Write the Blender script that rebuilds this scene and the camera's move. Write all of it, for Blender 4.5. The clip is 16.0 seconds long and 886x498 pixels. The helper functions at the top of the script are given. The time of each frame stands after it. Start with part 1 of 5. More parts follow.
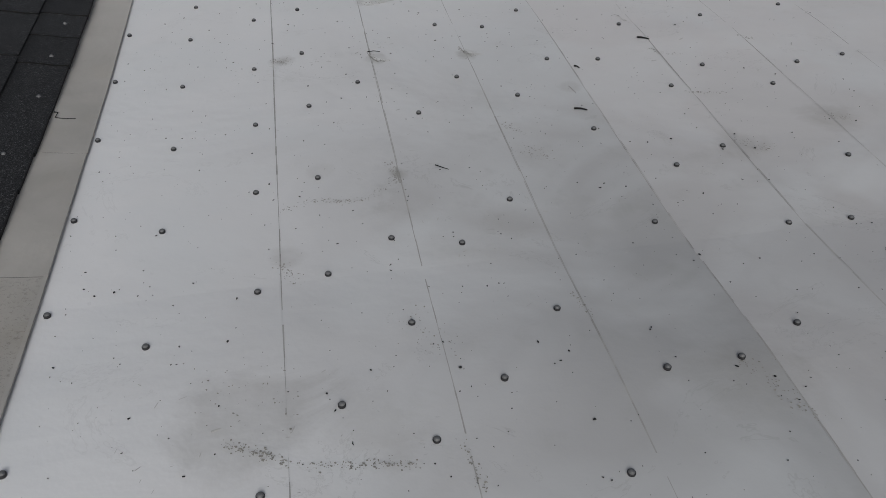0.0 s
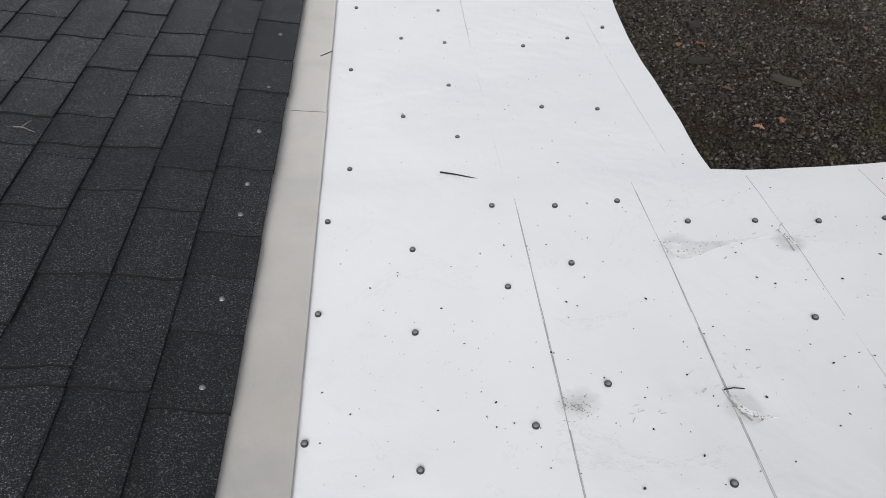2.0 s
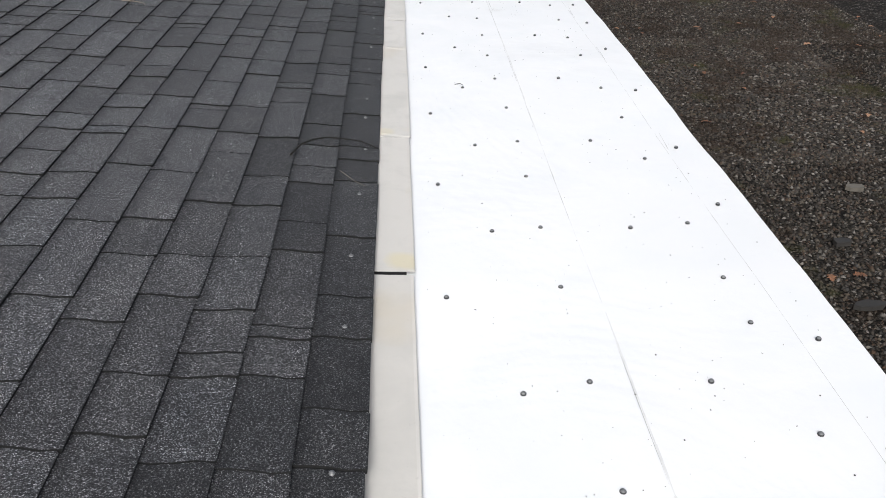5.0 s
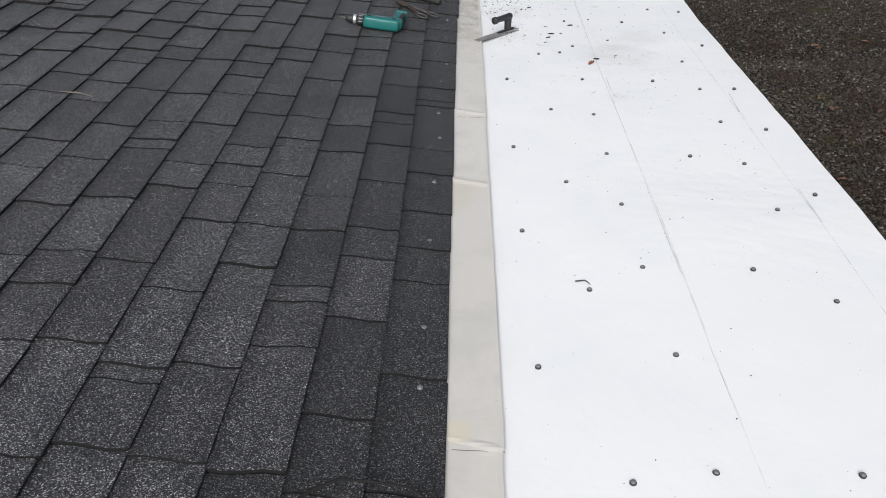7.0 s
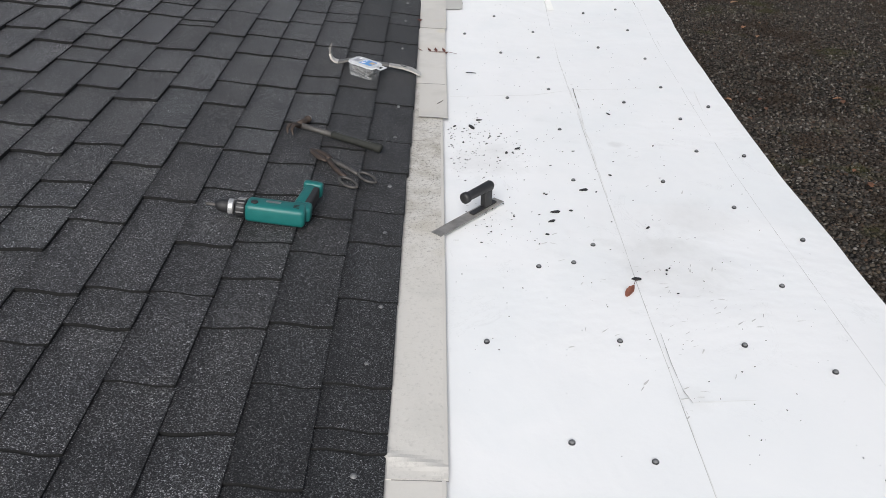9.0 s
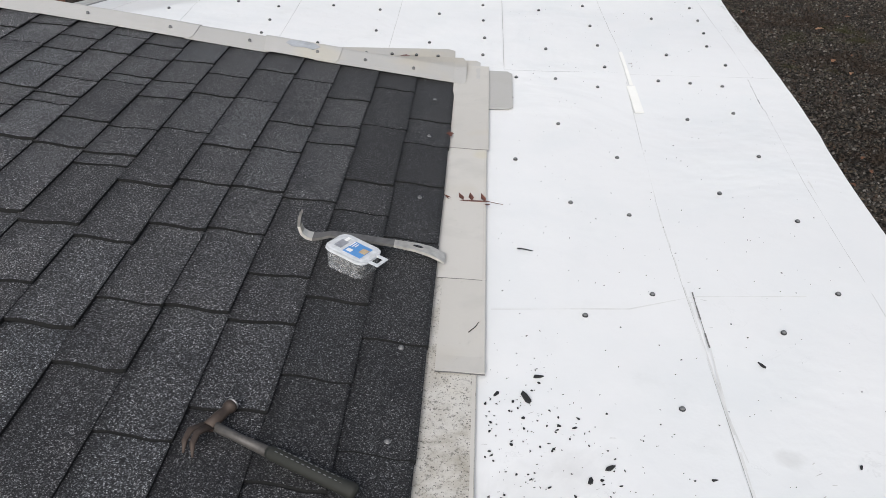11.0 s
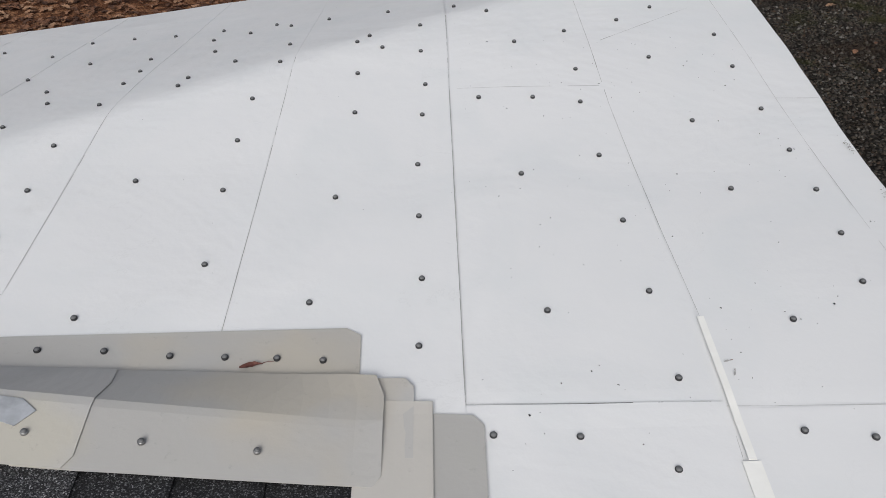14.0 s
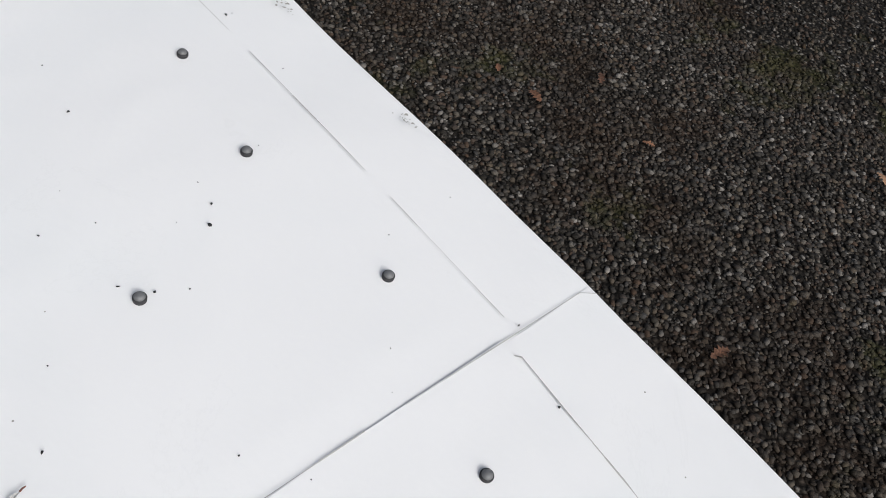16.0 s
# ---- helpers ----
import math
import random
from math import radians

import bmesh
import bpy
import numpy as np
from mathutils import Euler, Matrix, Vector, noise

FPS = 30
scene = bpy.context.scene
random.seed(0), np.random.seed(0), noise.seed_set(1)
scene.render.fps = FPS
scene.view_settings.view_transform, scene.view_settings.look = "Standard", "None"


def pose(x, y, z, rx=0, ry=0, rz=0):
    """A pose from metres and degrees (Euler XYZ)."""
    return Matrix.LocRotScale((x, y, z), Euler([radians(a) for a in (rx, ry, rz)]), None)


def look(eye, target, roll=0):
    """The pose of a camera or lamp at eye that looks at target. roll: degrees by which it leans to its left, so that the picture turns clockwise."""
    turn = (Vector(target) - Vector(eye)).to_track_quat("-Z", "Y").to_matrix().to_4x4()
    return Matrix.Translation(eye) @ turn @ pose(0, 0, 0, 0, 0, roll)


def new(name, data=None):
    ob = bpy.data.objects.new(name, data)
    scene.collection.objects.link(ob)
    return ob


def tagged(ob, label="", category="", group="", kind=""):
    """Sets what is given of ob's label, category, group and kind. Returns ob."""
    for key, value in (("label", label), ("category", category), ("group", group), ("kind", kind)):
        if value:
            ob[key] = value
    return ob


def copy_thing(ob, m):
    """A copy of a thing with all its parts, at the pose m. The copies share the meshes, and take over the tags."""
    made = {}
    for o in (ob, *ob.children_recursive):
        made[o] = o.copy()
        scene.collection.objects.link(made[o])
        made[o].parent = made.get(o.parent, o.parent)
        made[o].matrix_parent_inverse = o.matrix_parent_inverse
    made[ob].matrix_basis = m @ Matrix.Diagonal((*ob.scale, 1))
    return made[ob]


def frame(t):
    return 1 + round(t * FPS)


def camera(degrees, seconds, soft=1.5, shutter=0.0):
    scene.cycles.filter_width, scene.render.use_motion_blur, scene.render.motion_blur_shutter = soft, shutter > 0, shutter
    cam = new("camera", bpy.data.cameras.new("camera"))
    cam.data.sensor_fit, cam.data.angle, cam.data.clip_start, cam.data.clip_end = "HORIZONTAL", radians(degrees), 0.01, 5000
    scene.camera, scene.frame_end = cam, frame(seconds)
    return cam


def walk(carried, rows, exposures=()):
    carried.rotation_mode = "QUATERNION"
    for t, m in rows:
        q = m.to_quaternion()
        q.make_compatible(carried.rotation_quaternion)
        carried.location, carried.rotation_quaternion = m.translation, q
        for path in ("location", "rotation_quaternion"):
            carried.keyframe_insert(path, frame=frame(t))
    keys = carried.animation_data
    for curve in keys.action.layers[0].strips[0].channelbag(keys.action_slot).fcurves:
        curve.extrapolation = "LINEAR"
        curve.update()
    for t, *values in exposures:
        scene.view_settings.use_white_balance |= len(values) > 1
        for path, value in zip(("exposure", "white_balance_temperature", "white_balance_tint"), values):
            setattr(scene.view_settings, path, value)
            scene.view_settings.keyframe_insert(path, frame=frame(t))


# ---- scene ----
cam = camera(56.2, 16.0, soft=0.85)
PATH = [
    (0, (0.463, 0.801, 1.253), (0.859, 2.342, 0.041), 5.9),
    (0.5, (0.373, 1.009, 1.235), (0.748, 2.537, 0.001), 7.2),
    (1, (0.288, 1.407, 1.241), (0.464, 2.987, 0.027), 6.0),
    (1.5, (0.168, 1.856, 1.222), (0.265, 3.458, 0.029), 3.0),
    (2, (0.124, 2.299, 1.226), (0.293, 3.89, 0.026), 3.6),
    (2.5, (0.046, 2.816, 1.242), (0.141, 4.454, 0.097), 2.8),
    (3, (-0.008, 3.273, 1.277), (0.049, 4.959, 0.203), 1.9),
    (3.5, (0.02, 3.76, 1.269), (0.074, 5.479, 0.249), 1.4),
    (4, (-0.029, 4.23, 1.273), (0.055, 5.97, 0.29), 0.1),
    (4.2, (-0.042, 4.364, 1.279), (0.078, 6.101, 0.294), 0.1),
    (6.3, (-0.101, 6.194, 1.265), (-0.108, 7.916, 0.246), 1.3),
    (6.5, (-0.116, 6.394, 1.246), (-0.149, 8.114, 0.226), 0.8),
    (7, (-0.126, 6.791, 1.257), (-0.157, 8.496, 0.213), 0.4),
    (7.5, (-0.08, 7.25, 1.253), (-0.104, 8.945, 0.191), 0.4),
    (8, (-0.099, 7.694, 1.255), (-0.133, 9.401, 0.214), -0.2),
    (8.5, (-0.059, 8.124, 1.244), (-0.04, 9.837, 0.212), 0.6),
    (8.7, (-0.045, 8.326, 1.245), (-0.019, 10.04, 0.215), 0.6),
    (10.8, (-0.047, 10.06, 1.245), (-0.132, 11.768, 0.209), 0.3),
    (11, (-0.032, 10.2, 1.233), (-0.105, 11.904, 0.189), 0.6),
    (11.5, (-0.027, 10.571, 1.25), (-0.144, 12.281, 0.22), -0.8),
    (12, (-0.077, 10.903, 1.268), (-0.166, 12.625, 0.255), -0.9),
    (12.5, (-0.05, 11.29, 1.25), (-0.142, 12.988, 0.197), 2.3),
    (13, (-0.056, 11.7, 1.254), (-0.22, 13.362, 0.153), 1.4),
    (13.5, (-0.055, 12.113, 1.25), (-0.153, 13.773, 0.138), -0.9),
    (14, (0.014, 12.497, 1.236), (0.039, 14.118, 0.065), -0.3),
    (14.5, (0.09, 12.839, 1.163), (0.347, 14.351, -0.121), 1.3),
    (15, (0.234, 13.124, 1.057), (0.924, 14.379, -0.34), 5.2),
    (15.5, (0.44, 13.289, 0.895), (1.424, 14.271, -0.543), 10.9),
    (16, (0.592, 13.374, 0.759), (1.679, 14.152, -0.728), 17.0),
]
walk(cam, [(t, look(eye, target, roll)) for t, eye, target, roll in PATH],
     [(0.0, -0.68), (0.7, -0.80), (1.0, -0.38), (1.5, -0.04), (2.0, 0.24), (2.5, 0.36), (4.2, 0.72), (6.3, 0.4), (8.7, 0.4), (10.8, 0.36), (11.5, 0.36), (12.5, 0.26), (13.5, 0.13), (14.0, -0.08), (14.5, -0.25), (15.0, -0.42), (15.5, -0.06), (16.0, 0.24)])

# ---- light: a bright overcast sky, stronger from behind the walker ----
world = bpy.data.worlds.new("overcast_sky")
scene.world = world
world.use_nodes = True
wn, wl = world.node_tree.nodes, world.node_tree.links
SUN_EL, SUN_AZ = radians(38), radians(190)
sky = wn.new("ShaderNodeTexSky")
sky.sky_type, sky.sun_disc, sky.sun_elevation, sky.sun_rotation = "NISHITA", False, SUN_EL, SUN_AZ
sky.dust_density, sky.air_density = 4.0, 1.0
grey = wn.new("ShaderNodeHueSaturation")
grey.inputs["Saturation"].default_value = 0.58
wl.new(sky.outputs[0], grey.inputs["Color"])
wl.new(grey.outputs[0], wn["Background"].inputs[0])
wn["Background"].inputs[1].default_value = 0.10
sun = new("sun", bpy.data.lights.new("sun", "SUN"))
sun.data.energy, sun.data.angle, sun.data.color = 1.9, radians(30), (0.97, 0.99, 1.0)
sun.matrix_world = look((math.sin(SUN_AZ) * math.cos(SUN_EL) * 20, math.cos(SUN_AZ) * math.cos(SUN_EL) * 20, math.sin(SUN_EL) * 20), (0, 0, 0))


# ---- materials ----
def mat(name, rough=0.6, metal=0.0):
    m = bpy.data.materials.new(name)
    m.use_nodes = True
    b = m.node_tree.nodes["Principled BSDF"]
    b.inputs["Roughness"].default_value, b.inputs["Metallic"].default_value = rough, metal
    return m, m.node_tree, b


def node(nt, kind, ins=None, operation="", blend_type=""):
    n = nt.nodes.new(kind)
    if operation:
        n.operation = operation
    if blend_type:
        n.data_type, n.blend_type = "RGBA", blend_type
    for k, v in (ins or {}).items():
        if isinstance(v, bpy.types.NodeSocket):
            nt.links.new(v, n.inputs[k])
        else:
            n.inputs[k].default_value = v
    return n


def place(nt):
    return node(nt, "ShaderNodeNewGeometry").outputs["Position"]


def noise_at(nt, where, scale, detail=3.0, rough=0.55, dist=0.0):
    return node(nt, "ShaderNodeTexNoise", {"Vector": where, "Scale": scale, "Detail": detail, "Roughness": rough, "Distortion": dist}).outputs["Fac"]


def ramp(nt, fac, stops):
    n = node(nt, "ShaderNodeValToRGB", {"Fac": fac})
    els = n.color_ramp.elements
    while len(els) < len(stops):
        els.new(0.5)
    for e, (p, c) in zip(els, stops):
        e.position, e.color = p, (*c, 1) if len(c) == 3 else c
    return n.outputs["Color"]


def grey_ramp(nt, fac, lo, hi, a=0.0, b=1.0):
    return node(nt, "ShaderNodeMapRange", {"Value": fac, "From Min": lo, "From Max": hi, "To Min": a, "To Max": b}).outputs["Result"]


def mix(nt, fac, a, b, how="MIX"):
    n = node(nt, "ShaderNodeMix", blend_type=how)
    for i, v in ((0, fac), (6, a), (7, b)):
        if isinstance(v, bpy.types.NodeSocket):
            nt.links.new(v, n.inputs[i])
        else:
            n.inputs[i].default_value = v if i == 0 else (*v, 1)
    return n.outputs[2]


def calc(nt, op, a, b=0.0):
    n = node(nt, "ShaderNodeMath", operation=op)
    for i, v in enumerate((a, b)):
        if isinstance(v, bpy.types.NodeSocket):
            nt.links.new(v, n.inputs[i])
        else:
            n.inputs[i].default_value = v
    return n.outputs[0]


def bump(nt, bsdf, height, dist, strength=1.0):
    n = node(nt, "ShaderNodeBump", {"Height": height, "Distance": dist, "Strength": strength})
    nt.links.new(n.outputs[0], bsdf.inputs["Normal"])


def plain(name, colour, rough=0.5, metal=0.0, vary=0.25, scale=40.0, relief=0.0003):
    m, nt, b = mat(name, rough, metal)
    p = place(nt)
    f1, f2 = noise_at(nt, p, scale, 4), noise_at(nt, p, scale * 0.13, 2)
    f = calc(nt, "ADD", calc(nt, "MULTIPLY", f1, 0.6), calc(nt, "MULTIPLY", f2, 0.4))
    lo, hi = [c * (1 - vary) for c in colour], [min(1, c * (1 + vary)) for c in colour]
    nt.links.new(ramp(nt, f, [(0.3, lo), (0.7, hi)]), b.inputs["Base Color"])
    nt.links.new(grey_ramp(nt, f1, 0.2, 0.8, max(0.05, rough - 0.1), min(1, rough + 0.12)), b.inputs["Roughness"])
    if relief:
        bump(nt, b, f1, relief, 0.6)
    return m


def membrane_material(name, wear, dimming_amount=1.0, white=(0.80, 0.80, 0.80)):
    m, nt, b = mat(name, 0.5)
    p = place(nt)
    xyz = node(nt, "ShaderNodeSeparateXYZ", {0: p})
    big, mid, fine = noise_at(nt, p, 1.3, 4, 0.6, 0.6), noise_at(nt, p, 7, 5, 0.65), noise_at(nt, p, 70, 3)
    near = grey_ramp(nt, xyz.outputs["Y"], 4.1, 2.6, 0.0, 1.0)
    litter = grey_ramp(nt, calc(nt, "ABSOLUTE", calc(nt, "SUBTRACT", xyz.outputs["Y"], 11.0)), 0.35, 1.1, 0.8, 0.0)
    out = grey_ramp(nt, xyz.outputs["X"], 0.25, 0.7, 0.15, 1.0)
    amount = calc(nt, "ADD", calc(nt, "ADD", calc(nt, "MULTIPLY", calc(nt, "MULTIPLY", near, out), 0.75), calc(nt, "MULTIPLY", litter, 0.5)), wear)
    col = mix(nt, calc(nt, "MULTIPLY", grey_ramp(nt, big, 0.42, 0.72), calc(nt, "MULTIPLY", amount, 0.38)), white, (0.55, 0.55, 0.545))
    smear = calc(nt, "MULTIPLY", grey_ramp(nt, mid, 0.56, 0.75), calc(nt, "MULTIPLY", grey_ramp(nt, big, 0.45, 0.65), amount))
    # darker towards east and start: uneven light on the sheets put in colour
    dimming = calc(nt, "MULTIPLY", grey_ramp(nt, calc(nt, "ADD", xyz.outputs["X"], calc(nt, "MULTIPLY", big, 0.45)), 0.3, 1.55, 0.0, dimming_amount), grey_ramp(nt, xyz.outputs["Y"], 4.0, 2.0, 0.1, 1.0))
    col = mix(nt, dimming, col, (0.37, 0.37, 0.37))
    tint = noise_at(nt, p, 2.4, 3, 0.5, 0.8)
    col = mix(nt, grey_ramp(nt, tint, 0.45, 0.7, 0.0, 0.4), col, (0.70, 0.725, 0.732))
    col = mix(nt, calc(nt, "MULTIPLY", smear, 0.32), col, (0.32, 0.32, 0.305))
    stain = node(nt, "ShaderNodeTexNoise", {"Vector": p, "Scale": 3.1, "Detail": 6.0, "Roughness": 0.7, "Distortion": 1.2}).outputs["Fac"]
    rim = calc(nt, "MULTIPLY", grey_ramp(nt, calc(nt, "ABSOLUTE", calc(nt, "SUBTRACT", stain, 0.61)), 0.010, 0.0), calc(nt, "MULTIPLY", amount, 0.25))
    col = mix(nt, rim, col, (0.28, 0.28, 0.27))
    for sx, sy, r, much in ((0.40, 1.79, 0.15, 0.34), (0.62, 1.74, 0.12, 0.26), (0.80, 2.46, 0.09, 0.14), (1.02, 2.34, 0.09, 0.20), (1.17, 2.60, 0.09, 0.16), (1.31, 1.73, 0.14, 0.36),
                            (0.512, 3.365, 0.05, 0.45), (0.815, 3.32, 0.04, 0.45), (1.115, 3.29, 0.04, 0.45), (0.787, 2.60, 0.035, 0.5), (0.595, 2.65, 0.04, 0.22),
                            (0.487, 2.284, 0.04, 0.4), (0.85, 3.845, 0.05, 0.4), (1.107, 3.83, 0.035, 0.5), (1.418, 3.83, 0.03, 0.5), (1.37, 2.99, 0.035, 0.4), (1.73, 2.57, 0.09, 0.34), (2.05, 2.66, 0.09, 0.34),
                            (0.60, 10.62, 0.20, 0.20), (0.78, 10.85, 0.15, 0.16), (0.14, 11.30, 0.16, 0.20), (0.62, 11.44, 0.03, 0.22), (0.53, 10.02, 0.06, 0.10)):
        gap = node(nt, "ShaderNodeVectorMath", {0: node(nt, "ShaderNodeCombineXYZ", {0: xyz.outputs["X"], 1: xyz.outputs["Y"]}).outputs[0], 1: (sx, sy, 0.0)}, "DISTANCE").outputs["Value"]
        edge = calc(nt, "ADD", gap, calc(nt, "MULTIPLY", calc(nt, "SUBTRACT", stain, 0.5), r * 2.4))
        col = mix(nt, calc(nt, "MULTIPLY", grey_ramp(nt, edge, r, r * 0.45), calc(nt, "MULTIPLY", grey_ramp(nt, mid, 0.3, 0.65, 0.35, 1.0), much)), col, (0.30, 0.285, 0.26))
    dots = node(nt, "ShaderNodeTexVoronoi", {"Vector": p, "Scale": 26.0, "Randomness": 1.0})
    cell = node(nt, "ShaderNodeSeparateColor", {0: dots.outputs["Color"]}).outputs[0]
    fleck = calc(nt, "MULTIPLY", grey_ramp(nt, dots.outputs["Distance"], 0.035, 0.02), grey_ramp(nt, cell, 0.70, 0.72))
    col = mix(nt, calc(nt, "MULTIPLY", fleck, 0.8), col, (0.10, 0.095, 0.08))
    nt.links.new(col, b.inputs["Base Color"])
    nt.links.new(grey_ramp(nt, mid, 0.3, 0.7, 0.38, 0.6), b.inputs["Roughness"])
    bump(nt, b, calc(nt, "ADD", calc(nt, "MULTIPLY", big, 6.0), calc(nt, "ADD", mid, calc(nt, "MULTIPLY", fine, 0.06))), 0.004, 0.5)
    return m


COURSE, FIRST_X = 0.1503, -0.141


def shingle_material(name, fresh, place_tone):
    m, nt, b = mat(name, 0.66)
    p = place(nt)
    one = calc(nt, "FRACT", calc(nt, "ADD", node(nt, "ShaderNodeObjectInfo").outputs["Random"], node(nt, "ShaderNodeNewGeometry").outputs["Random Per Island"]))
    grain = node(nt, "ShaderNodeTexVoronoi", {"Vector": p, "Scale": 470.0})
    g = node(nt, "ShaderNodeSeparateColor", {0: grain.outputs["Color"]})
    big = noise_at(nt, p, 6, 4, 0.6)
    clump = noise_at(nt, p, 240, 2, 0.7)
    base = ramp(nt, g.outputs[0], [(0.0, (0.006, 0.0062, 0.007)), (0.46, (0.018, 0.0185, 0.020)), (0.68, (0.054, 0.055, 0.058)), (0.86, (0.140, 0.142, 0.146)), (1.0, (0.34, 0.34, 0.34))])
    tone = ramp(nt, one, [(0.0, (0.77, 0.755, 0.77)), (0.4, (0.95, 0.94, 0.955)), (0.75, (1.06, 1.05, 1.07)), (0.93, (1.16, 1.16, 1.18)), (1.0, (1.03, 1.05, 1.08))])
    col = mix(nt, 1.0, base, tone, "MULTIPLY")
    col = mix(nt, 1.0, col, ramp(nt, big, [(0.3, (0.68, 0.68, 0.7)), (0.7, (1.25, 1.24, 1.22))]), "MULTIPLY")
    col = mix(nt, 0.95, col, ramp(nt, clump, [(0.34, (0.15, 0.15, 0.15)), (0.50, (0.74, 0.74, 0.74)), (0.66, (2.1, 2.1, 2.1))]), "MULTIPLY")
    # the maker's darker granules at each tab's head, plus the step's shade painted in
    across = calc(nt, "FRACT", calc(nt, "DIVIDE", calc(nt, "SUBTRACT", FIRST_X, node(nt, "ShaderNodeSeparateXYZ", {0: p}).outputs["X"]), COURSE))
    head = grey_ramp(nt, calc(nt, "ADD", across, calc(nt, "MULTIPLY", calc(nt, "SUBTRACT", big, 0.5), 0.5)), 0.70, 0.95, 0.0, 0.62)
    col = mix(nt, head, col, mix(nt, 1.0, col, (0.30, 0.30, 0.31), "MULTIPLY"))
    # tone set by place: darkest at the start, palest along the middle of the run
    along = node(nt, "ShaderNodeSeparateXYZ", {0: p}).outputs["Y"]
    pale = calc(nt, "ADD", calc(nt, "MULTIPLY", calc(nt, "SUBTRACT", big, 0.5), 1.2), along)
    worn = calc(nt, "MULTIPLY", grey_ramp(nt, pale, 3.9, 6.6, fresh * (0.64 - 0.12 * place_tone), fresh * (1 + 0.28 * place_tone)), grey_ramp(nt, pale, 7.9, 9.6, 1.0, 1 - 0.24 * place_tone))
    # paler too towards the upper courses and the far end
    worn = calc(nt, "MULTIPLY", worn, grey_ramp(nt, pale, 10.4, 11.8, 1.0, 1 + 0.20 * place_tone))
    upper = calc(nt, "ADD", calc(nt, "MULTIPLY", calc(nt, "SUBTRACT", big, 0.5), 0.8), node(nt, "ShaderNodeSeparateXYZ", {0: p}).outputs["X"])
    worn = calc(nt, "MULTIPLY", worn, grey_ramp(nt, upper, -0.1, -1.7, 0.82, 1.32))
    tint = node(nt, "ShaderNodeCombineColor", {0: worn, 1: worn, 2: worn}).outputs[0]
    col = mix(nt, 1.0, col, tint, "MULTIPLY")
    nt.links.new(col, b.inputs["Base Color"])
    b.inputs["Specular IOR Level"].default_value = 0.4
    b.inputs["Sheen Weight"].default_value, b.inputs["Sheen Roughness"].default_value = 0.025, 0.5
    bump(nt, b, calc(nt, "ADD", g.outputs[1], clump), 0.0016, 0.8)
    return m


def flashing_material(name, grime, chalk=0.0):
    m, nt, b = mat(name, 0.48, 0.0)
    p = place(nt)
    big, mid = noise_at(nt, p, 5, 4, 0.6, 0.4), noise_at(nt, p, 38 + 50 * grime, 5, 0.7)
    one = node(nt, "ShaderNodeObjectInfo").outputs["Random"]
    col = mix(nt, one, (0.53, 0.505, 0.465), (0.60, 0.575, 0.535))
    col = mix(nt, chalk, col, mix(nt, one, (0.40, 0.395, 0.385), (0.47, 0.462, 0.45)))
    col = mix(nt, grey_ramp(nt, big, 0.5, 0.75, 0.0, 0.55), col, (0.45, 0.44, 0.41))
    col = mix(nt, grey_ramp(nt, noise_at(nt, p, 2.3, 3), 0.58, 0.7, 0.0, 0.5), col, (0.52, 0.46, 0.36))
    along = node(nt, "ShaderNodeSeparateXYZ", {0: p}).outputs["Y"]
    dull = calc(nt, "MULTIPLY", grey_ramp(nt, along, 4.6, 3.0, 0.0, 0.75), grey_ramp(nt, noise_at(nt, p, 3.5, 4, 0.6, 0.5), 0.3, 0.6, 0.55, 1.0))
    col = mix(nt, dull, col, (0.33, 0.315, 0.29))
    where = calc(nt, "MAXIMUM", grey_ramp(nt, calc(nt, "ABSOLUTE", calc(nt, "SUBTRACT", along, 11.38)), 1.0, 0.3, 0.03, 1.0), grey_ramp(nt, along, 2.9, 2.2, 0.0, 0.3))
    spots = calc(nt, "MULTIPLY", grey_ramp(nt, mid, 0.64 - 0.10 * grime, 0.74 - 0.07 * grime), calc(nt, "ADD", 0.15, calc(nt, "MULTIPLY", where, 0.65 * grime)))
    blotch = calc(nt, "MULTIPLY", grey_ramp(nt, noise_at(nt, p, 11, 5, 0.7, 0.5), 0.42, 0.66), calc(nt, "MULTIPLY", where, 0.7 * grime))
    col = mix(nt, blotch, col, (0.31, 0.275, 0.215))
    for sx, sy, r, much in ((-0.06, 7.07, 0.06, 0.8), (-0.12, 8.07, 0.05, 0.5), (-0.01, 12.80, 0.04, 0.35), (-0.70, 13.47, 0.10, 0.3)):
        gap = node(nt, "ShaderNodeVectorMath", {0: node(nt, "ShaderNodeVectorMath", {0: p, 1: (1.0, 1.0, 0.0)}, "MULTIPLY").outputs[0], 1: (sx, sy, 0.0)}, "DISTANCE").outputs["Value"]
        edge = calc(nt, "ADD", gap, calc(nt, "MULTIPLY", calc(nt, "SUBTRACT", big, 0.5), r * 1.5))
        col = mix(nt, grey_ramp(nt, edge, r, r * 0.5, 0.0, much), col, (0.60, 0.54, 0.38))
    specks = calc(nt, "MULTIPLY", grey_ramp(nt, noise_at(nt, p, 210, 2, 0.6), 0.62, 0.66), calc(nt, "MULTIPLY", where, 0.85 * grime))
    col = mix(nt, specks, col, (0.035, 0.032, 0.028))
    col = mix(nt, spots, col, (0.07, 0.066, 0.055))
    nt.links.new(col, b.inputs["Base Color"])
    nt.links.new(grey_ramp(nt, big, 0.3, 0.7, 0.35, 0.6), b.inputs["Roughness"])
    bump(nt, b, calc(nt, "ADD", calc(nt, "MULTIPLY", big, 4.0), mid), 0.0012, 0.5)
    return m


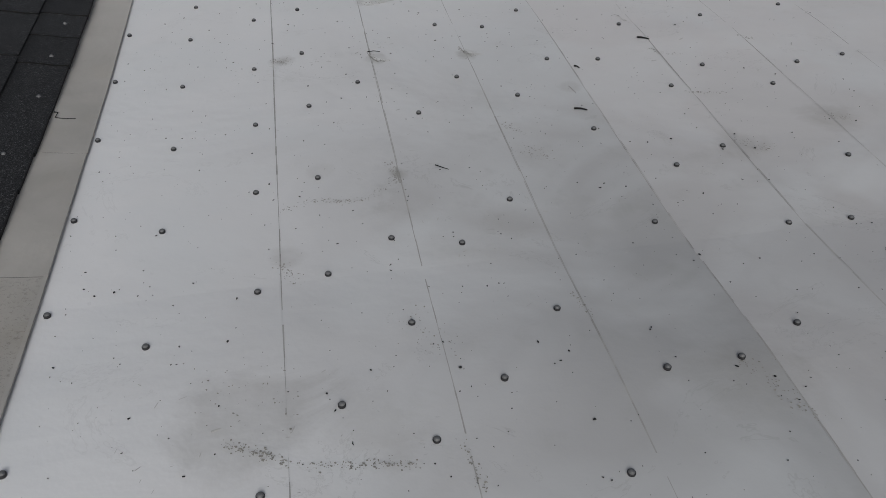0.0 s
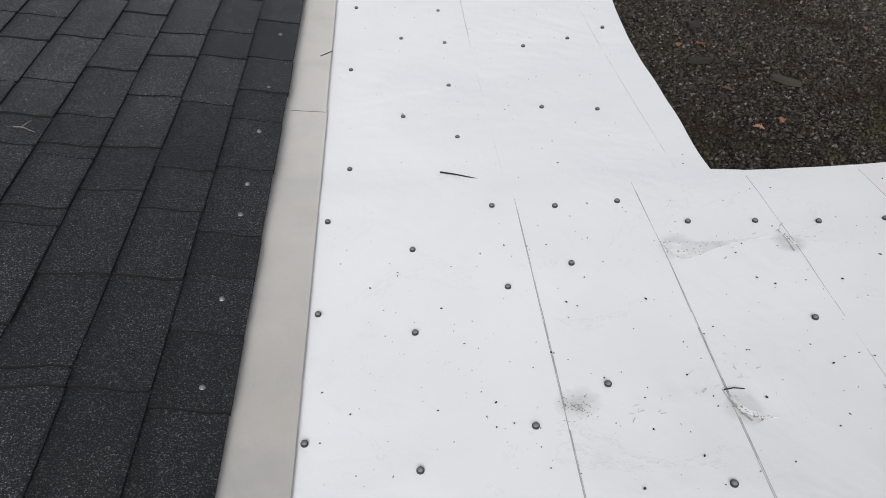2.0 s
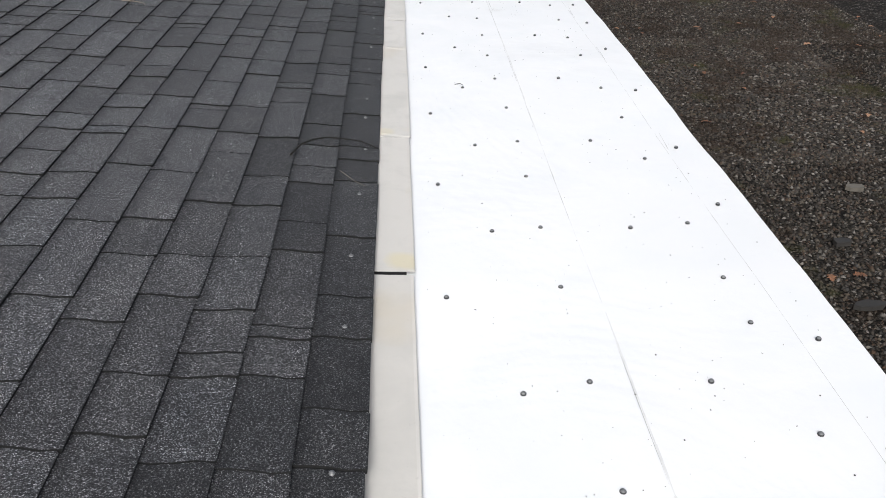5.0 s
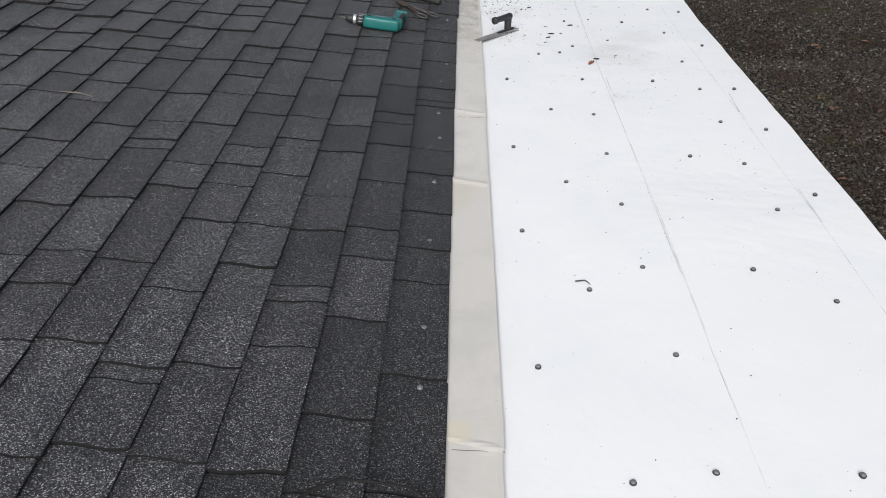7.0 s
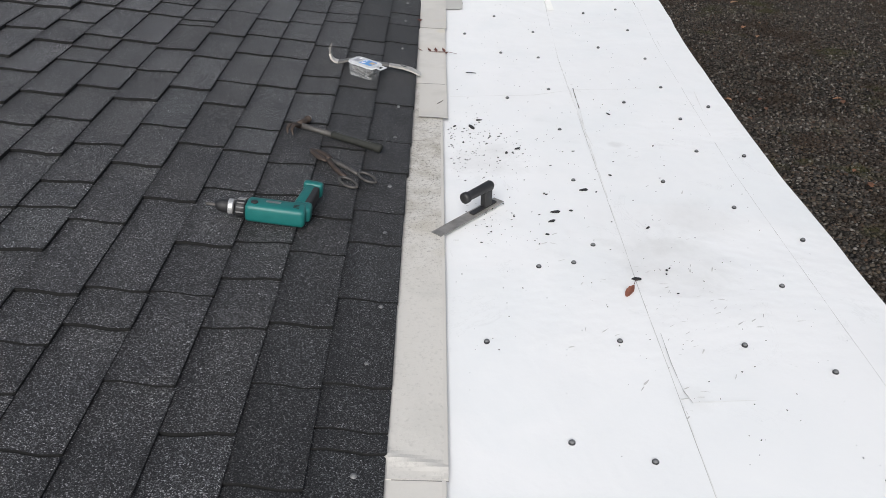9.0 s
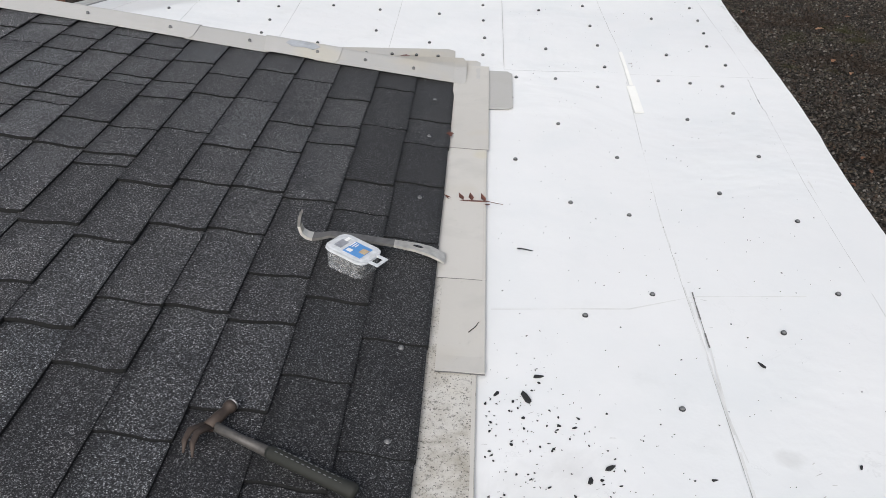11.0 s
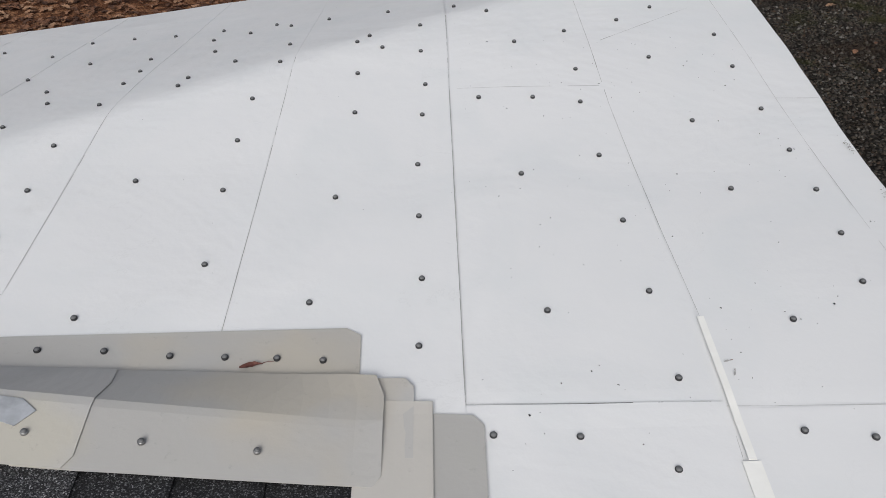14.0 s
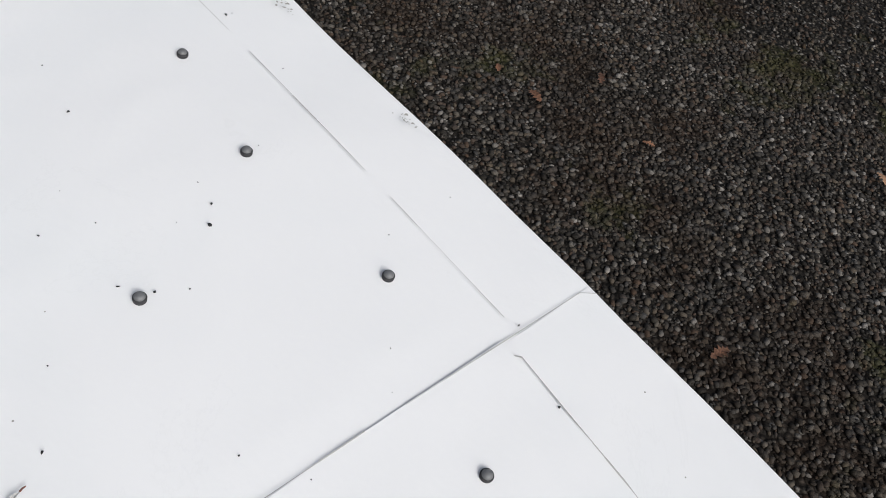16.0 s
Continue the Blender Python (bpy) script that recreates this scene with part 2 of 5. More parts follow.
def gravel_ground_material():
    m, nt, b = mat("gravel_bed", 0.9)
    p = place(nt)
    xyz = node(nt, "ShaderNodeSeparateXYZ", {0: p})
    v = node(nt, "ShaderNodeTexVoronoi", {"Vector": p, "Scale": 34.0})
    c = node(nt, "ShaderNodeSeparateColor", {0: v.outputs["Color"]})
    stone = ramp(nt, c.outputs[0], [(0.0, (0.013, 0.011, 0.009)), (0.45, (0.029, 0.025, 0.0205)), (0.7, (0.046, 0.039, 0.032)), (0.88, (0.095, 0.085, 0.073)), (1.0, (0.24, 0.225, 0.205))])
    stone = mix(nt, grey_ramp(nt, c.outputs[1], 0.7, 1.0, 0.0, 0.6), stone, (0.055, 0.032, 0.022))
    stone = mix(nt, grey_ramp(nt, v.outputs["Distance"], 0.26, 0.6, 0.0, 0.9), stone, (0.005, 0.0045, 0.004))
    soil = noise_at(nt, p, 1.1, 5, 0.65)
    stone = mix(nt, grey_ramp(nt, soil, 0.50, 0.62, 0.0, 0.65), stone, (0.018, 0.011, 0.007))
    stone = mix(nt, grey_ramp(nt, noise_at(nt, p, 0.9, 5, 0.7), 0.57, 0.66, 0.0, 0.65), stone, (0.030, 0.031, 0.009))
    v2 = node(nt, "ShaderNodeTexVoronoi", {"Vector": p, "Scale": 11.0})
    c2 = node(nt, "ShaderNodeSeparateColor", {0: v2.outputs["Color"]})
    leaf = ramp(nt, c2.outputs[0], [(0.0, (0.05, 0.022, 0.012)), (0.5, (0.14, 0.06, 0.03)), (1.0, (0.26, 0.13, 0.07))])
    wood = calc(nt, "ADD", xyz.outputs["Y"], calc(nt, "MULTIPLY", xyz.outputs["X"], -1.0))
    wood = calc(nt, "ADD", wood, calc(nt, "MULTIPLY", noise_at(nt, p, 0.6, 4), 5.0))
    col = mix(nt, grey_ramp(nt, wood, 23.0, 24.5), stone, leaf)
    nt.links.new(col, b.inputs["Base Color"])
    b.inputs["Specular IOR Level"].default_value = 0.12
    bump(nt, b, v.outputs["Distance"], -0.02, 1.0)
    return m


def stone_material():
    m, nt, b = mat("river_stone", 0.75)
    p = place(nt)
    one = node(nt, "ShaderNodeNewGeometry").outputs["Random Per Island"]
    col = ramp(nt, one, [(0.0, (0.013, 0.011, 0.009)), (0.3, (0.026, 0.0225, 0.0185)), (0.45, (0.037, 0.034, 0.031)), (0.58, (0.058, 0.037, 0.025)), (0.68, (0.046, 0.044, 0.042)), (0.82, (0.072, 0.056, 0.040)), (0.93, (0.090, 0.082, 0.072)), (1.0, (0.19, 0.175, 0.16))])
    soil = grey_ramp(nt, noise_at(nt, p, 1.1, 5, 0.65), 0.50, 0.62, 0.0, 0.6)
    col = mix(nt, soil, col, (0.024, 0.0145, 0.0085))
    moss = grey_ramp(nt, noise_at(nt, p, 0.9, 5, 0.7), 0.57, 0.66, 0.0, 0.65)
    col = mix(nt, moss, col, (0.034, 0.034, 0.010))
    b.inputs["Specular IOR Level"].default_value = 0.2
    col = mix(nt, 0.6, col, ramp(nt, noise_at(nt, p, 150, 3), [(0.3, (0.7, 0.7, 0.7)), (0.7, (1.25, 1.25, 1.25))]), "MULTIPLY")
    nt.links.new(col, b.inputs["Base Color"])
    return m


def island_material(name, stops, rough=0.8):
    m, nt, b = mat(name, rough)
    p = place(nt)
    one = node(nt, "ShaderNodeNewGeometry").outputs["Random Per Island"]
    col = mix(nt, 0.7, ramp(nt, one, stops), ramp(nt, noise_at(nt, p, 90, 3), [(0.3, (0.6, 0.6, 0.6)), (0.7, (1.3, 1.3, 1.3))]), "MULTIPLY")
    nt.links.new(col, b.inputs["Base Color"])
    return m


def bark_material():
    m, nt, b = mat("bark", 0.95)
    p = place(nt)
    stretched = node(nt, "ShaderNodeMapping", {0: p, 3: (1.0, 1.0, 0.22)}).outputs[0]
    f = noise_at(nt, stretched, 22, 6, 0.7)
    nt.links.new(ramp(nt, f, [(0.3, (0.004, 0.0035, 0.003)), (0.55, (0.014, 0.0115, 0.009)), (0.8, (0.045, 0.038, 0.029))]), b.inputs["Base Color"])
    bump(nt, b, f, 0.03)
    return m


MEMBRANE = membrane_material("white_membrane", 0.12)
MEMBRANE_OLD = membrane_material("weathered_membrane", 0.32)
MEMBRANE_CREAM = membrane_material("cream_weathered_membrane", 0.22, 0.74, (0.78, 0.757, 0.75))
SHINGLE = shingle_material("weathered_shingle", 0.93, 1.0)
# darker shingle copy: the dimmer light on low courses is put into colour
SHINGLE_DIM = shingle_material("dimmed_shingle", 0.64, 0.4)
FLASH = flashing_material("tan_coated_metal", 0.0)
FLASH_CHALKY = flashing_material("chalky_coated_metal", 0.15, 0.65)
FLASH_DIRTY = flashing_material("grimy_coated_metal", 1.0)
FELT = plain("roofing_felt", (0.03, 0.03, 0.032), 0.95)
GRIME_PALE = plain("pale_seam_dirt", (0.69, 0.69, 0.68), 0.8, 0, 0.15, 18.0)
GRIME_AND_SHADE = plain("dark_grime_and_shade", (0.16, 0.155, 0.15), 0.9, 0, 0.4, 25.0)
GRIME = plain("seam_grime", (0.38, 0.375, 0.36), 0.9, 0, 0.3, 25.0)
TAPE = plain("cream_seam_tape", (0.90, 0.89, 0.85), 0.55, 0, 0.05, 20.0)
RUBBER = plain("black_rubber", (0.022, 0.022, 0.024), 0.7)
DARK_STEEL = plain("dark_worn_steel", (0.085, 0.08, 0.076), 0.55, 0.4, 0.4, 70.0)
STEEL = plain("dull_steel", (0.30, 0.30, 0.30), 0.45, 0.8, 0.25, 120.0)
ZINC = plain("galvanised_zinc", (0.52, 0.52, 0.52), 0.4, 0.6, 0.15, 200.0)
CAP = plain("weathered_zinc_cap", (0.15, 0.153, 0.156), 0.55, 0.3, 0.2, 250.0)
TEAL = plain("teal_plastic", (0.008, 0.118, 0.112), 0.42, 0, 0.12, 60.0, 0.0001)
BLACK = plain("black_plastic", (0.018, 0.018, 0.019), 0.5, 0, 0.2, 80.0, 0.0001)
RUST = plain("rusty_iron", (0.062, 0.046, 0.038), 0.6, 0.4, 0.4, 60.0)
OLIVE = plain("dark_olive_grip", (0.015, 0.016, 0.013), 0.75, 0, 0.25, 60.0)
LABEL_W = plain("white_paper", (0.75, 0.75, 0.74), 0.6, 0, 0.04, 30.0, 0)
LABEL_T = plain("tan_print", (0.50, 0.38, 0.24), 0.6, 0, 0.3, 90.0, 0)
LABEL_G = plain("grey_print", (0.30, 0.31, 0.34), 0.5, 0, 0.4, 70.0, 0)
LABEL_B = plain("blue_print", (0.09, 0.26, 0.55), 0.5, 0, 0.1, 30.0, 0)
WOOD = plain("grey_painted_timber", (0.34, 0.33, 0.31), 0.7, 0, 0.15, 9.0)
SIDING = plain("tan_siding", (0.40, 0.36, 0.30), 0.7, 0, 0.12, 6.0)
TWIG = plain("dead_twig", (0.007, 0.006, 0.005), 0.9, 0, 0.4, 90.0)
PALE_TWIG = plain("pale_dry_twig", (0.20, 0.175, 0.145), 0.9, 0, 0.3, 90.0)
LEAF_RED = plain("red_brown_leaf", (0.115, 0.040, 0.028), 0.6, 0, 0.45, 60.0)
LEAF_BROWN = plain("orange_brown_leaf", (0.21, 0.075, 0.045), 0.6, 0, 0.3, 60.0)
LEAF_DULL = island_material("fallen_leaf", [(0.0, (0.06, 0.028, 0.017)), (0.4, (0.15, 0.068, 0.036)), (0.75, (0.25, 0.12, 0.065)), (1.0, (0.34, 0.20, 0.12))])
STONE = stone_material()
GROUND = gravel_ground_material()
BARK = bark_material()
CRUMB = plain("asphalt_crumb", (0.018, 0.018, 0.019), 0.9, 0, 0.4, 200.0)
DRYGRASS = island_material("dry_bush", [(0.0, (0.05, 0.036, 0.02)), (1.0, (0.13, 0.09, 0.045))])


def thin_plastic(name, cover, rough):
    """Thin sheet plastic: part of the light goes straight through, the rest is milky."""
    m, nt, b = mat(name, rough)
    b.inputs["Base Color"].default_value = (0.80, 0.82, 0.84, 1)
    haze = grey_ramp(nt, noise_at(nt, place(nt), 60, 3), 0.3, 0.7, cover - 0.08, cover + 0.08)
    see = node(nt, "ShaderNodeBsdfTransparent")
    both = node(nt, "ShaderNodeMixShader", {0: haze, 1: see.outputs[0], 2: b.outputs[0]})
    nt.links.new(both.outputs[0], nt.nodes["Material Output"].inputs[0])
    return m


CLEAR = thin_plastic("clear_plastic", 0.10, 0.2)
FROST = thin_plastic("frosted_plastic", 0.6, 0.35)


# ---- shape helpers ----
def mesh_of(bm, name, material, smooth=False):
    me = bpy.data.meshes.new(name)
    bm.to_mesh(me)
    bm.free()
    me.materials.append(material)
    if smooth:
        for poly in me.polygons:
            poly.use_smooth = True
    return me


def part(name, bm, material, parent=None, label="", smooth=False, at=None):
    ob = new(name, mesh_of(bm, name, material, smooth))
    if parent is not None:
        ob.parent = parent
    if at is not None:
        ob.matrix_basis = at
    return tagged(ob, label)


def rows_mesh(verts, faces):
    bm = bmesh.new()
    vs = [bm.verts.new(v) for v in verts]
    for f in faces:
        bm.faces.new([vs[i] for i in f])
    return bm


def box(sx, sy, sz, bevel=0.0, at=(0, 0, 0), turn=None, taper=1.0):
    bm = bmesh.new()
    bmesh.ops.create_cube(bm, size=1.0)
    for v in bm.verts:
        k = taper if v.co.x > 0 else 1.0
        v.co = Vector((v.co.x * sx, v.co.y * sy * k, v.co.z * sz * k))
    if bevel:
        bmesh.ops.bevel(bm, geom=bm.edges[:], offset=bevel, segments=3, affect="EDGES", profile=0.5)
    bm.transform(Matrix.Translation(at) @ (turn or Matrix()))
    return bm


def lathe(profile, segs=16, m=None):
    """A turned body from (radius, height) pairs, along z."""
    verts, faces = [], []
    for r, h in profile:
        for i in range(segs):
            a = 2 * math.pi * i / segs
            verts.append((r * math.cos(a), r * math.sin(a), h))
    for k in range(len(profile) - 1):
        for i in range(segs):
            j = (i + 1) % segs
            faces.append((k * segs + i, k * segs + j, (k + 1) * segs + j, (k + 1) * segs + i))
    faces.append(tuple(range(segs))[::-1])
    faces.append(tuple((len(profile) - 1) * segs + i for i in range(segs)))
    bm = rows_mesh(verts, faces)
    if m is not None:
        bm.transform(m)
    return bm


def tube(points, radii, segs=8, flat=1.0):
    """A tube along points; flat squeezes it upright."""
    verts, faces = [], []
    pts = [Vector(p) for p in points]
    for k, p in enumerate(pts):
        d = (pts[min(k + 1, len(pts) - 1)] - pts[max(k - 1, 0)]).normalized()
        side = d.cross(Vector((0, 0, 1)))
        side = side.normalized() if side.length > 1e-4 else Vector((1, 0, 0))
        up = side.cross(d)
        for i in range(segs):
            a = 2 * math.pi * i / segs
            verts.append(p + side * radii[k] * math.cos(a) + up * radii[k] * flat * math.sin(a))
    for k in range(len(pts) - 1):
        for i in range(segs):
            j = (i + 1) % segs
            faces.append((k * segs + i, k * segs + j, (k + 1) * segs + j, (k + 1) * segs + i))
    faces.append(tuple(range(segs))[::-1])
    faces.append(tuple((len(pts) - 1) * segs + i for i in range(segs)))
    return rows_mesh(verts, faces)


def join(*bms):
    out = bmesh.new()
    for bm in bms:
        me = bpy.data.meshes.new("joined")
        bm.to_mesh(me)
        bm.free()
        out.from_mesh(me)
        bpy.data.meshes.remove(me)
    return out


# ---- the lie of the roof ----
RISE = ((-2, 0.20), (1.8, 0.085), (2.2, 0.055), (3.3, 0.005), (4.05, -0.002), (4.15, -0.004), (4.27, -0.009), (5.0, -0.011), (6, -0.006), (7, 0.01), (8, 0.016),
        (10, 0.018), (11.5, 0.01), (12.5, 0.011), (13.2, 0.02), (13.6, 0.036), (13.64, 0.040), (14, 0.054), (14.5, 0.071), (15.2, 0.116), (17, 0.204))
TILT = ((-2, 0.07), (2.2, 0.07), (3.3, 0.095), (3.8, 0.090), (4.2, 0.072), (4.6, 0.050), (5.2, 0.027), (6.2, 0.013), (8, 0.005), (9, 0.025), (11.5, 0.0), (13.6, 0.0), (14, -0.002),
        (14.8, -0.014), (17, -0.014))
RISE_Y, RISE_Z = zip(*RISE)
TILT_Y, TILT_Z = zip(*TILT)
GROUND_Z = -2.2


def flat_z(x, y):
    """Height of the white roof: nearly level, then folding down towards the far eave."""
    z = -0.007 + float(np.interp(y, RISE_Y, RISE_Z) + np.interp(y, TILT_Y, TILT_Z) * x)
    d = -0.5625 * (x + 1.243) + 0.827 * (y - 14.68) + 0.115
    if d > 0:
        z -= 0.9286 * d * d if d < 0.14 else 0.0182 + 0.26 * (d - 0.14)
    return z


def swell(x, y):
    v = noise.noise(Vector((x * 1.7, y * 1.7, 0.3))) * 0.003 + noise.noise(Vector((x * 5, y * 5, 4.0))) * 0.0012
    return v


def slope_z(x, y):
    """Height of the shingled slope, which rises to the west."""
    return 0.01 + float(np.interp(y, (10, 12.5), (0.115, 0.15))) * -x + max(0.0, float(np.interp(y, RISE_Y, RISE_Z)) - 0.012) * (y < 3.5)


def slope_pose(x, y, lift=0.0, turn=0.0):
    a = math.degrees(math.atan(float(np.interp(y, (10, 12.5), (0.115, 0.15)))))
    return pose(x, y, slope_z(x, y) + lift, 0, a, 0) @ pose(0, 0, 0, 0, 0, turn)


def flat_pose(x, y, lift=0.0, turn=0.0):
    return pose(x, y, flat_z(x, y) + swell(x, y) + lift, 0, 0, turn)


EAVE_Y = (4.19, 4.37, 4.6, 5.0, 5.4, 5.73, 5.85, 6.0, 6.8, 7.5, 8.4, 9.6, 11.2, 12.7, 13.3, 13.7, 14.2, 14.5, 15.0, 15.8, 17.0)
EAVE_X = (1.059, 1.061, 1.072, 1.079, 1.105, 1.132, 1.126, 1.115, 1.116, 1.122, 1.112, 1.118, 1.134, 1.195, 1.236, 1.236, 1.238, 1.243, 1.262, 1.284, 1.296)


def eave_x(y):
    return float(np.interp(y, EAVE_Y, EAVE_X)) + 0.006 * noise.noise(Vector((0, y * 1.6, 0))) + 0.004 * noise.noise(Vector((0, y * 5, 2)))


def sheet(x0, x1, y0, y1, lift, step=0.06, thick=0.004, height=flat_z, wavy=True, drop=0.0, end_drop=0.0, rise=0.0, ragged=0.010):
    """A sheet that lies on the roof; rise: how much higher its east edge lies, over the next sheet. x1 may be a function of y; drop: how far its east edge turns down, end_drop its far edge."""
    end = y1 if callable(y1) else (lambda x: y1)
    y1 = end(x0)
    ny = max(2, int((y1 - y0) / step))
    nx = max(2, int(((x1(0.5 * (y0 + y1)) if callable(x1) else x1) - x0) / step))
    verts, top, low = [], [], []
    for j in range(ny + 1):
        y = y0 + (y1 - y0) * j / ny
        xe = x1(y) if callable(x1) else x1
        for i in range(nx + 1):
            x = x0 + (xe - x0) * i / nx
            ye = y + (end(x) - y1) * j / ny + (ragged * noise.noise(Vector((x * 4, y0, 7))) if wavy and j in (0, ny) else 0)
            xs = x + (0.003 * noise.noise(Vector((x0 * 9, y * 3, 5))) if wavy and i in (0, nx) else 0)
            z = height(xs, ye) + lift + rise * i / nx + (swell(xs, ye) if wavy else 0)
            verts.append((xs, ye, z))
    n = nx + 1
    faces = [(j * n + i, j * n + i + 1, (j + 1) * n + i + 1, (j + 1) * n + i) for j in range(ny) for i in range(nx)]
    ring = [i for i in range(n)] + [j * n + nx for j in range(1, ny + 1)] + [ny * n + i for i in range(nx - 1, -1, -1)] + [j * n for j in range(ny - 1, 0, -1)]
    base = len(verts)
    for k in ring:
        x, y, z = verts[k]
        east, far = k % n == nx, k // n == ny
        down = drop if east and drop else end_drop if far and end_drop else thick
        verts.append((x + (0.004 if east and drop else 0), y + (0.004 if far and end_drop else 0), z - down))
    for a in range(len(ring)):
        b = (a + 1) % len(ring)
        faces.append((ring[b], ring[a], base + a, base + b))
    return rows_mesh(verts, faces)


def panel(outline, height, thick=0.0015, grid=0.05):
    """A flat bent panel with the given outline; height gives its top."""
    pts = []
    for (ax, ay), (bx, by) in zip(outline, outline[1:] + outline[:1]):
        n = max(1, int(math.hypot(bx - ax, by - ay) / grid))
        pts += [(ax + (bx - ax) * i / n, ay + (by - ay) * i / n) for i in range(n)]
    k = len(pts)
    bm = bmesh.new()
    upper = [bm.verts.new((x, y, height(x, y))) for x, y in pts]
    under = [bm.verts.new((x, y, height(x, y) - thick)) for x, y in pts]
    bm.faces.new(upper)
    bm.faces.new(under[::-1])
    for i in range(k):
        j = (i + 1) % k
        bm.faces.new((upper[j], upper[i], under[i], under[j]))
    bmesh.ops.triangulate(bm, faces=bm.faces[:2])
    return bm


def scatter(name, label, category, shapes, spots, material):
    """Many small solids in one mesh. spots: rows of x, y, z, size, turn, squash."""
    rng = np.random.default_rng(len(spots))
    all_v, all_f, count = [], [], 0
    by = rng.integers(0, len(shapes), len(spots))
    for k, (sv, sf) in enumerate(shapes):
        s = spots[by == k]
        if not len(s):
            continue
        c, q = np.cos(s[:, 4])[:, None], np.sin(s[:, 4])[:, None]
        x, y, z = sv[:, 0][None] * s[:, 3:4], sv[:, 1][None] * s[:, 3:4] * s[:, 5:6], sv[:, 2][None] * s[:, 3:4]
        v = np.stack([x * c - y * q + s[:, 0:1], x * q + y * c + s[:, 1:2], z + s[:, 2:3]], -1).reshape(-1, 3)
        f = (sf[None] + (np.arange(len(s)) * len(sv))[:, None, None] + count).reshape(-1, sf.shape[1])
        count += len(v)
        all_v.append(v)
        all_f.append(f)
    v, f = np.concatenate(all_v), np.concatenate(all_f)
    me = bpy.data.meshes.new(name)
    me.vertices.add(len(v))
    me.vertices.foreach_set("co", v.ravel())
    me.loops.add(f.size)
    me.loops.foreach_set("vertex_index", f.ravel())
    me.polygons.add(len(f))
    me.polygons.foreach_set("loop_start", np.arange(0, f.size, f.shape[1]))
    me.update(calc_edges=True)
    me.materials.append(material)
    return tagged(new(name, me), label, category, kind="stuff")


def pebble(seed, rings):
    bm = bmesh.new()
    bmesh.ops.create_icosphere(bm, subdivisions=rings, radius=0.5)
    rng = random.Random(seed)
    sx, sy, sz = rng.uniform(0.85, 1.2), rng.uniform(0.65, 0.95), rng.uniform(0.45, 0.7)
    for v in bm.verts:
        k = rng.uniform(0.8, 1.15)
        v.co = Vector((v.co.x * sx * k, v.co.y * sy * k, v.co.z * sz * k))
    sv = np.array([v.co[:] for v in bm.verts])
    sf = np.array([[v.index for v in f.verts] for f in bm.faces])
    bm.free()
    return sv, sf


def chip(seed):
    """A thin crumb of six corners, two-sided."""
    rng = random.Random(seed)
    top = [(0.5 * math.cos(a * math.pi / 3) * rng.uniform(0.5, 1.2), 0.5 * math.sin(a * math.pi / 3) * rng.uniform(0.5, 1.2), 0.22) for a in range(6)]
    low = [(x * 1.1, y * 1.1, 0.0) for x, y, _ in top]
    f = [(0, i, i + 1) for i in range(1, 5)]
    f += [t for i in range(6) for t in ((6 + i, 6 + (i + 1) % 6, (i + 1) % 6), (6 + i, (i + 1) % 6, i))]
    return np.array(top + low), np.array(f)


def flake(seed):
    """A smear so thin that it lies flat: a streak of six corners."""
    sv, sf = chip(seed)
    return sv * np.array((1, 1, 0.03)), sf


def leaf_shape(seed, lobed=True, lift=1.0):
    """A lobed or plain leaf, curled along its rib, as thin triangles either side of it."""
    rng = random.Random(seed)
    ribs, left, right = [], [], []
    for i in range(10):
        t = i / 9
        w = (0.10 if i % 2 else 0.26) * (0.35 + math.sin(math.pi * min(1, t * 0.9 + 0.08))) * rng.uniform(0.8, 1.15) + 0.02
        if not lobed:
            w = 0.15 * math.sin(math.pi * (0.04 + 0.94 * t) ** 0.8) + 0.004
        fwd = 0.05 if lobed and i % 2 == 0 else 0.0
        curl = 0.10 * lift * math.sin(math.pi * t)
        ribs.append((t - 0.5, 0.0, 0.01 + curl * 0.3))
        left.append((t - 0.5 - fwd, w, 0.02 + curl * rng.uniform(0.5, 1.9)))
        right.append((t - 0.5 - fwd, -w, 0.02 + curl * rng.uniform(0.3, 1.6)))
    f = []
    for i in range(9):
        f += [(i, i + 1, 10 + i), (i + 1, 11 + i, 10 + i), (i, 20 + i, i + 1), (i + 1, 20 + i, 21 + i)]
    return np.array(ribs + left + right), np.array(f)


# ---- ground, gravel, woodland ----
bm = bmesh.new()
bmesh.ops.create_grid(bm, x_segments=60, y_segments=60, size=0.5)
for v in bm.verts:
    v.co = Vector((v.co.x * 400, v.co.y * 400 + 60, GROUND_Z))
    far = max(0.0, v.co.y - 45) * 0.12 + max(0.0, abs(v.co.x) - 45) * 0.1
    v.co.z += far
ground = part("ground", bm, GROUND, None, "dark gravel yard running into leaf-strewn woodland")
tagged(ground, category="ground", kind="structure")

rng = np.random.default_rng(4)


def strewn(n, x0, x1, y0, y1, lo, hi, base):
    s = np.empty((n, 6))
    s[:, 0], s[:, 1] = rng.uniform(x0, x1, n), rng.uniform(y0, y1, n)
    s[:, 3] = lo + (hi - lo) * rng.random(n) ** 2
    s[:, 2] = base + s[:, 3] * rng.uniform(0.0, 0.22, n)
    s[:, 4], s[:, 5] = rng.uniform(0, 6.3, n), rng.uniform(0.7, 1.0, n)
    return s


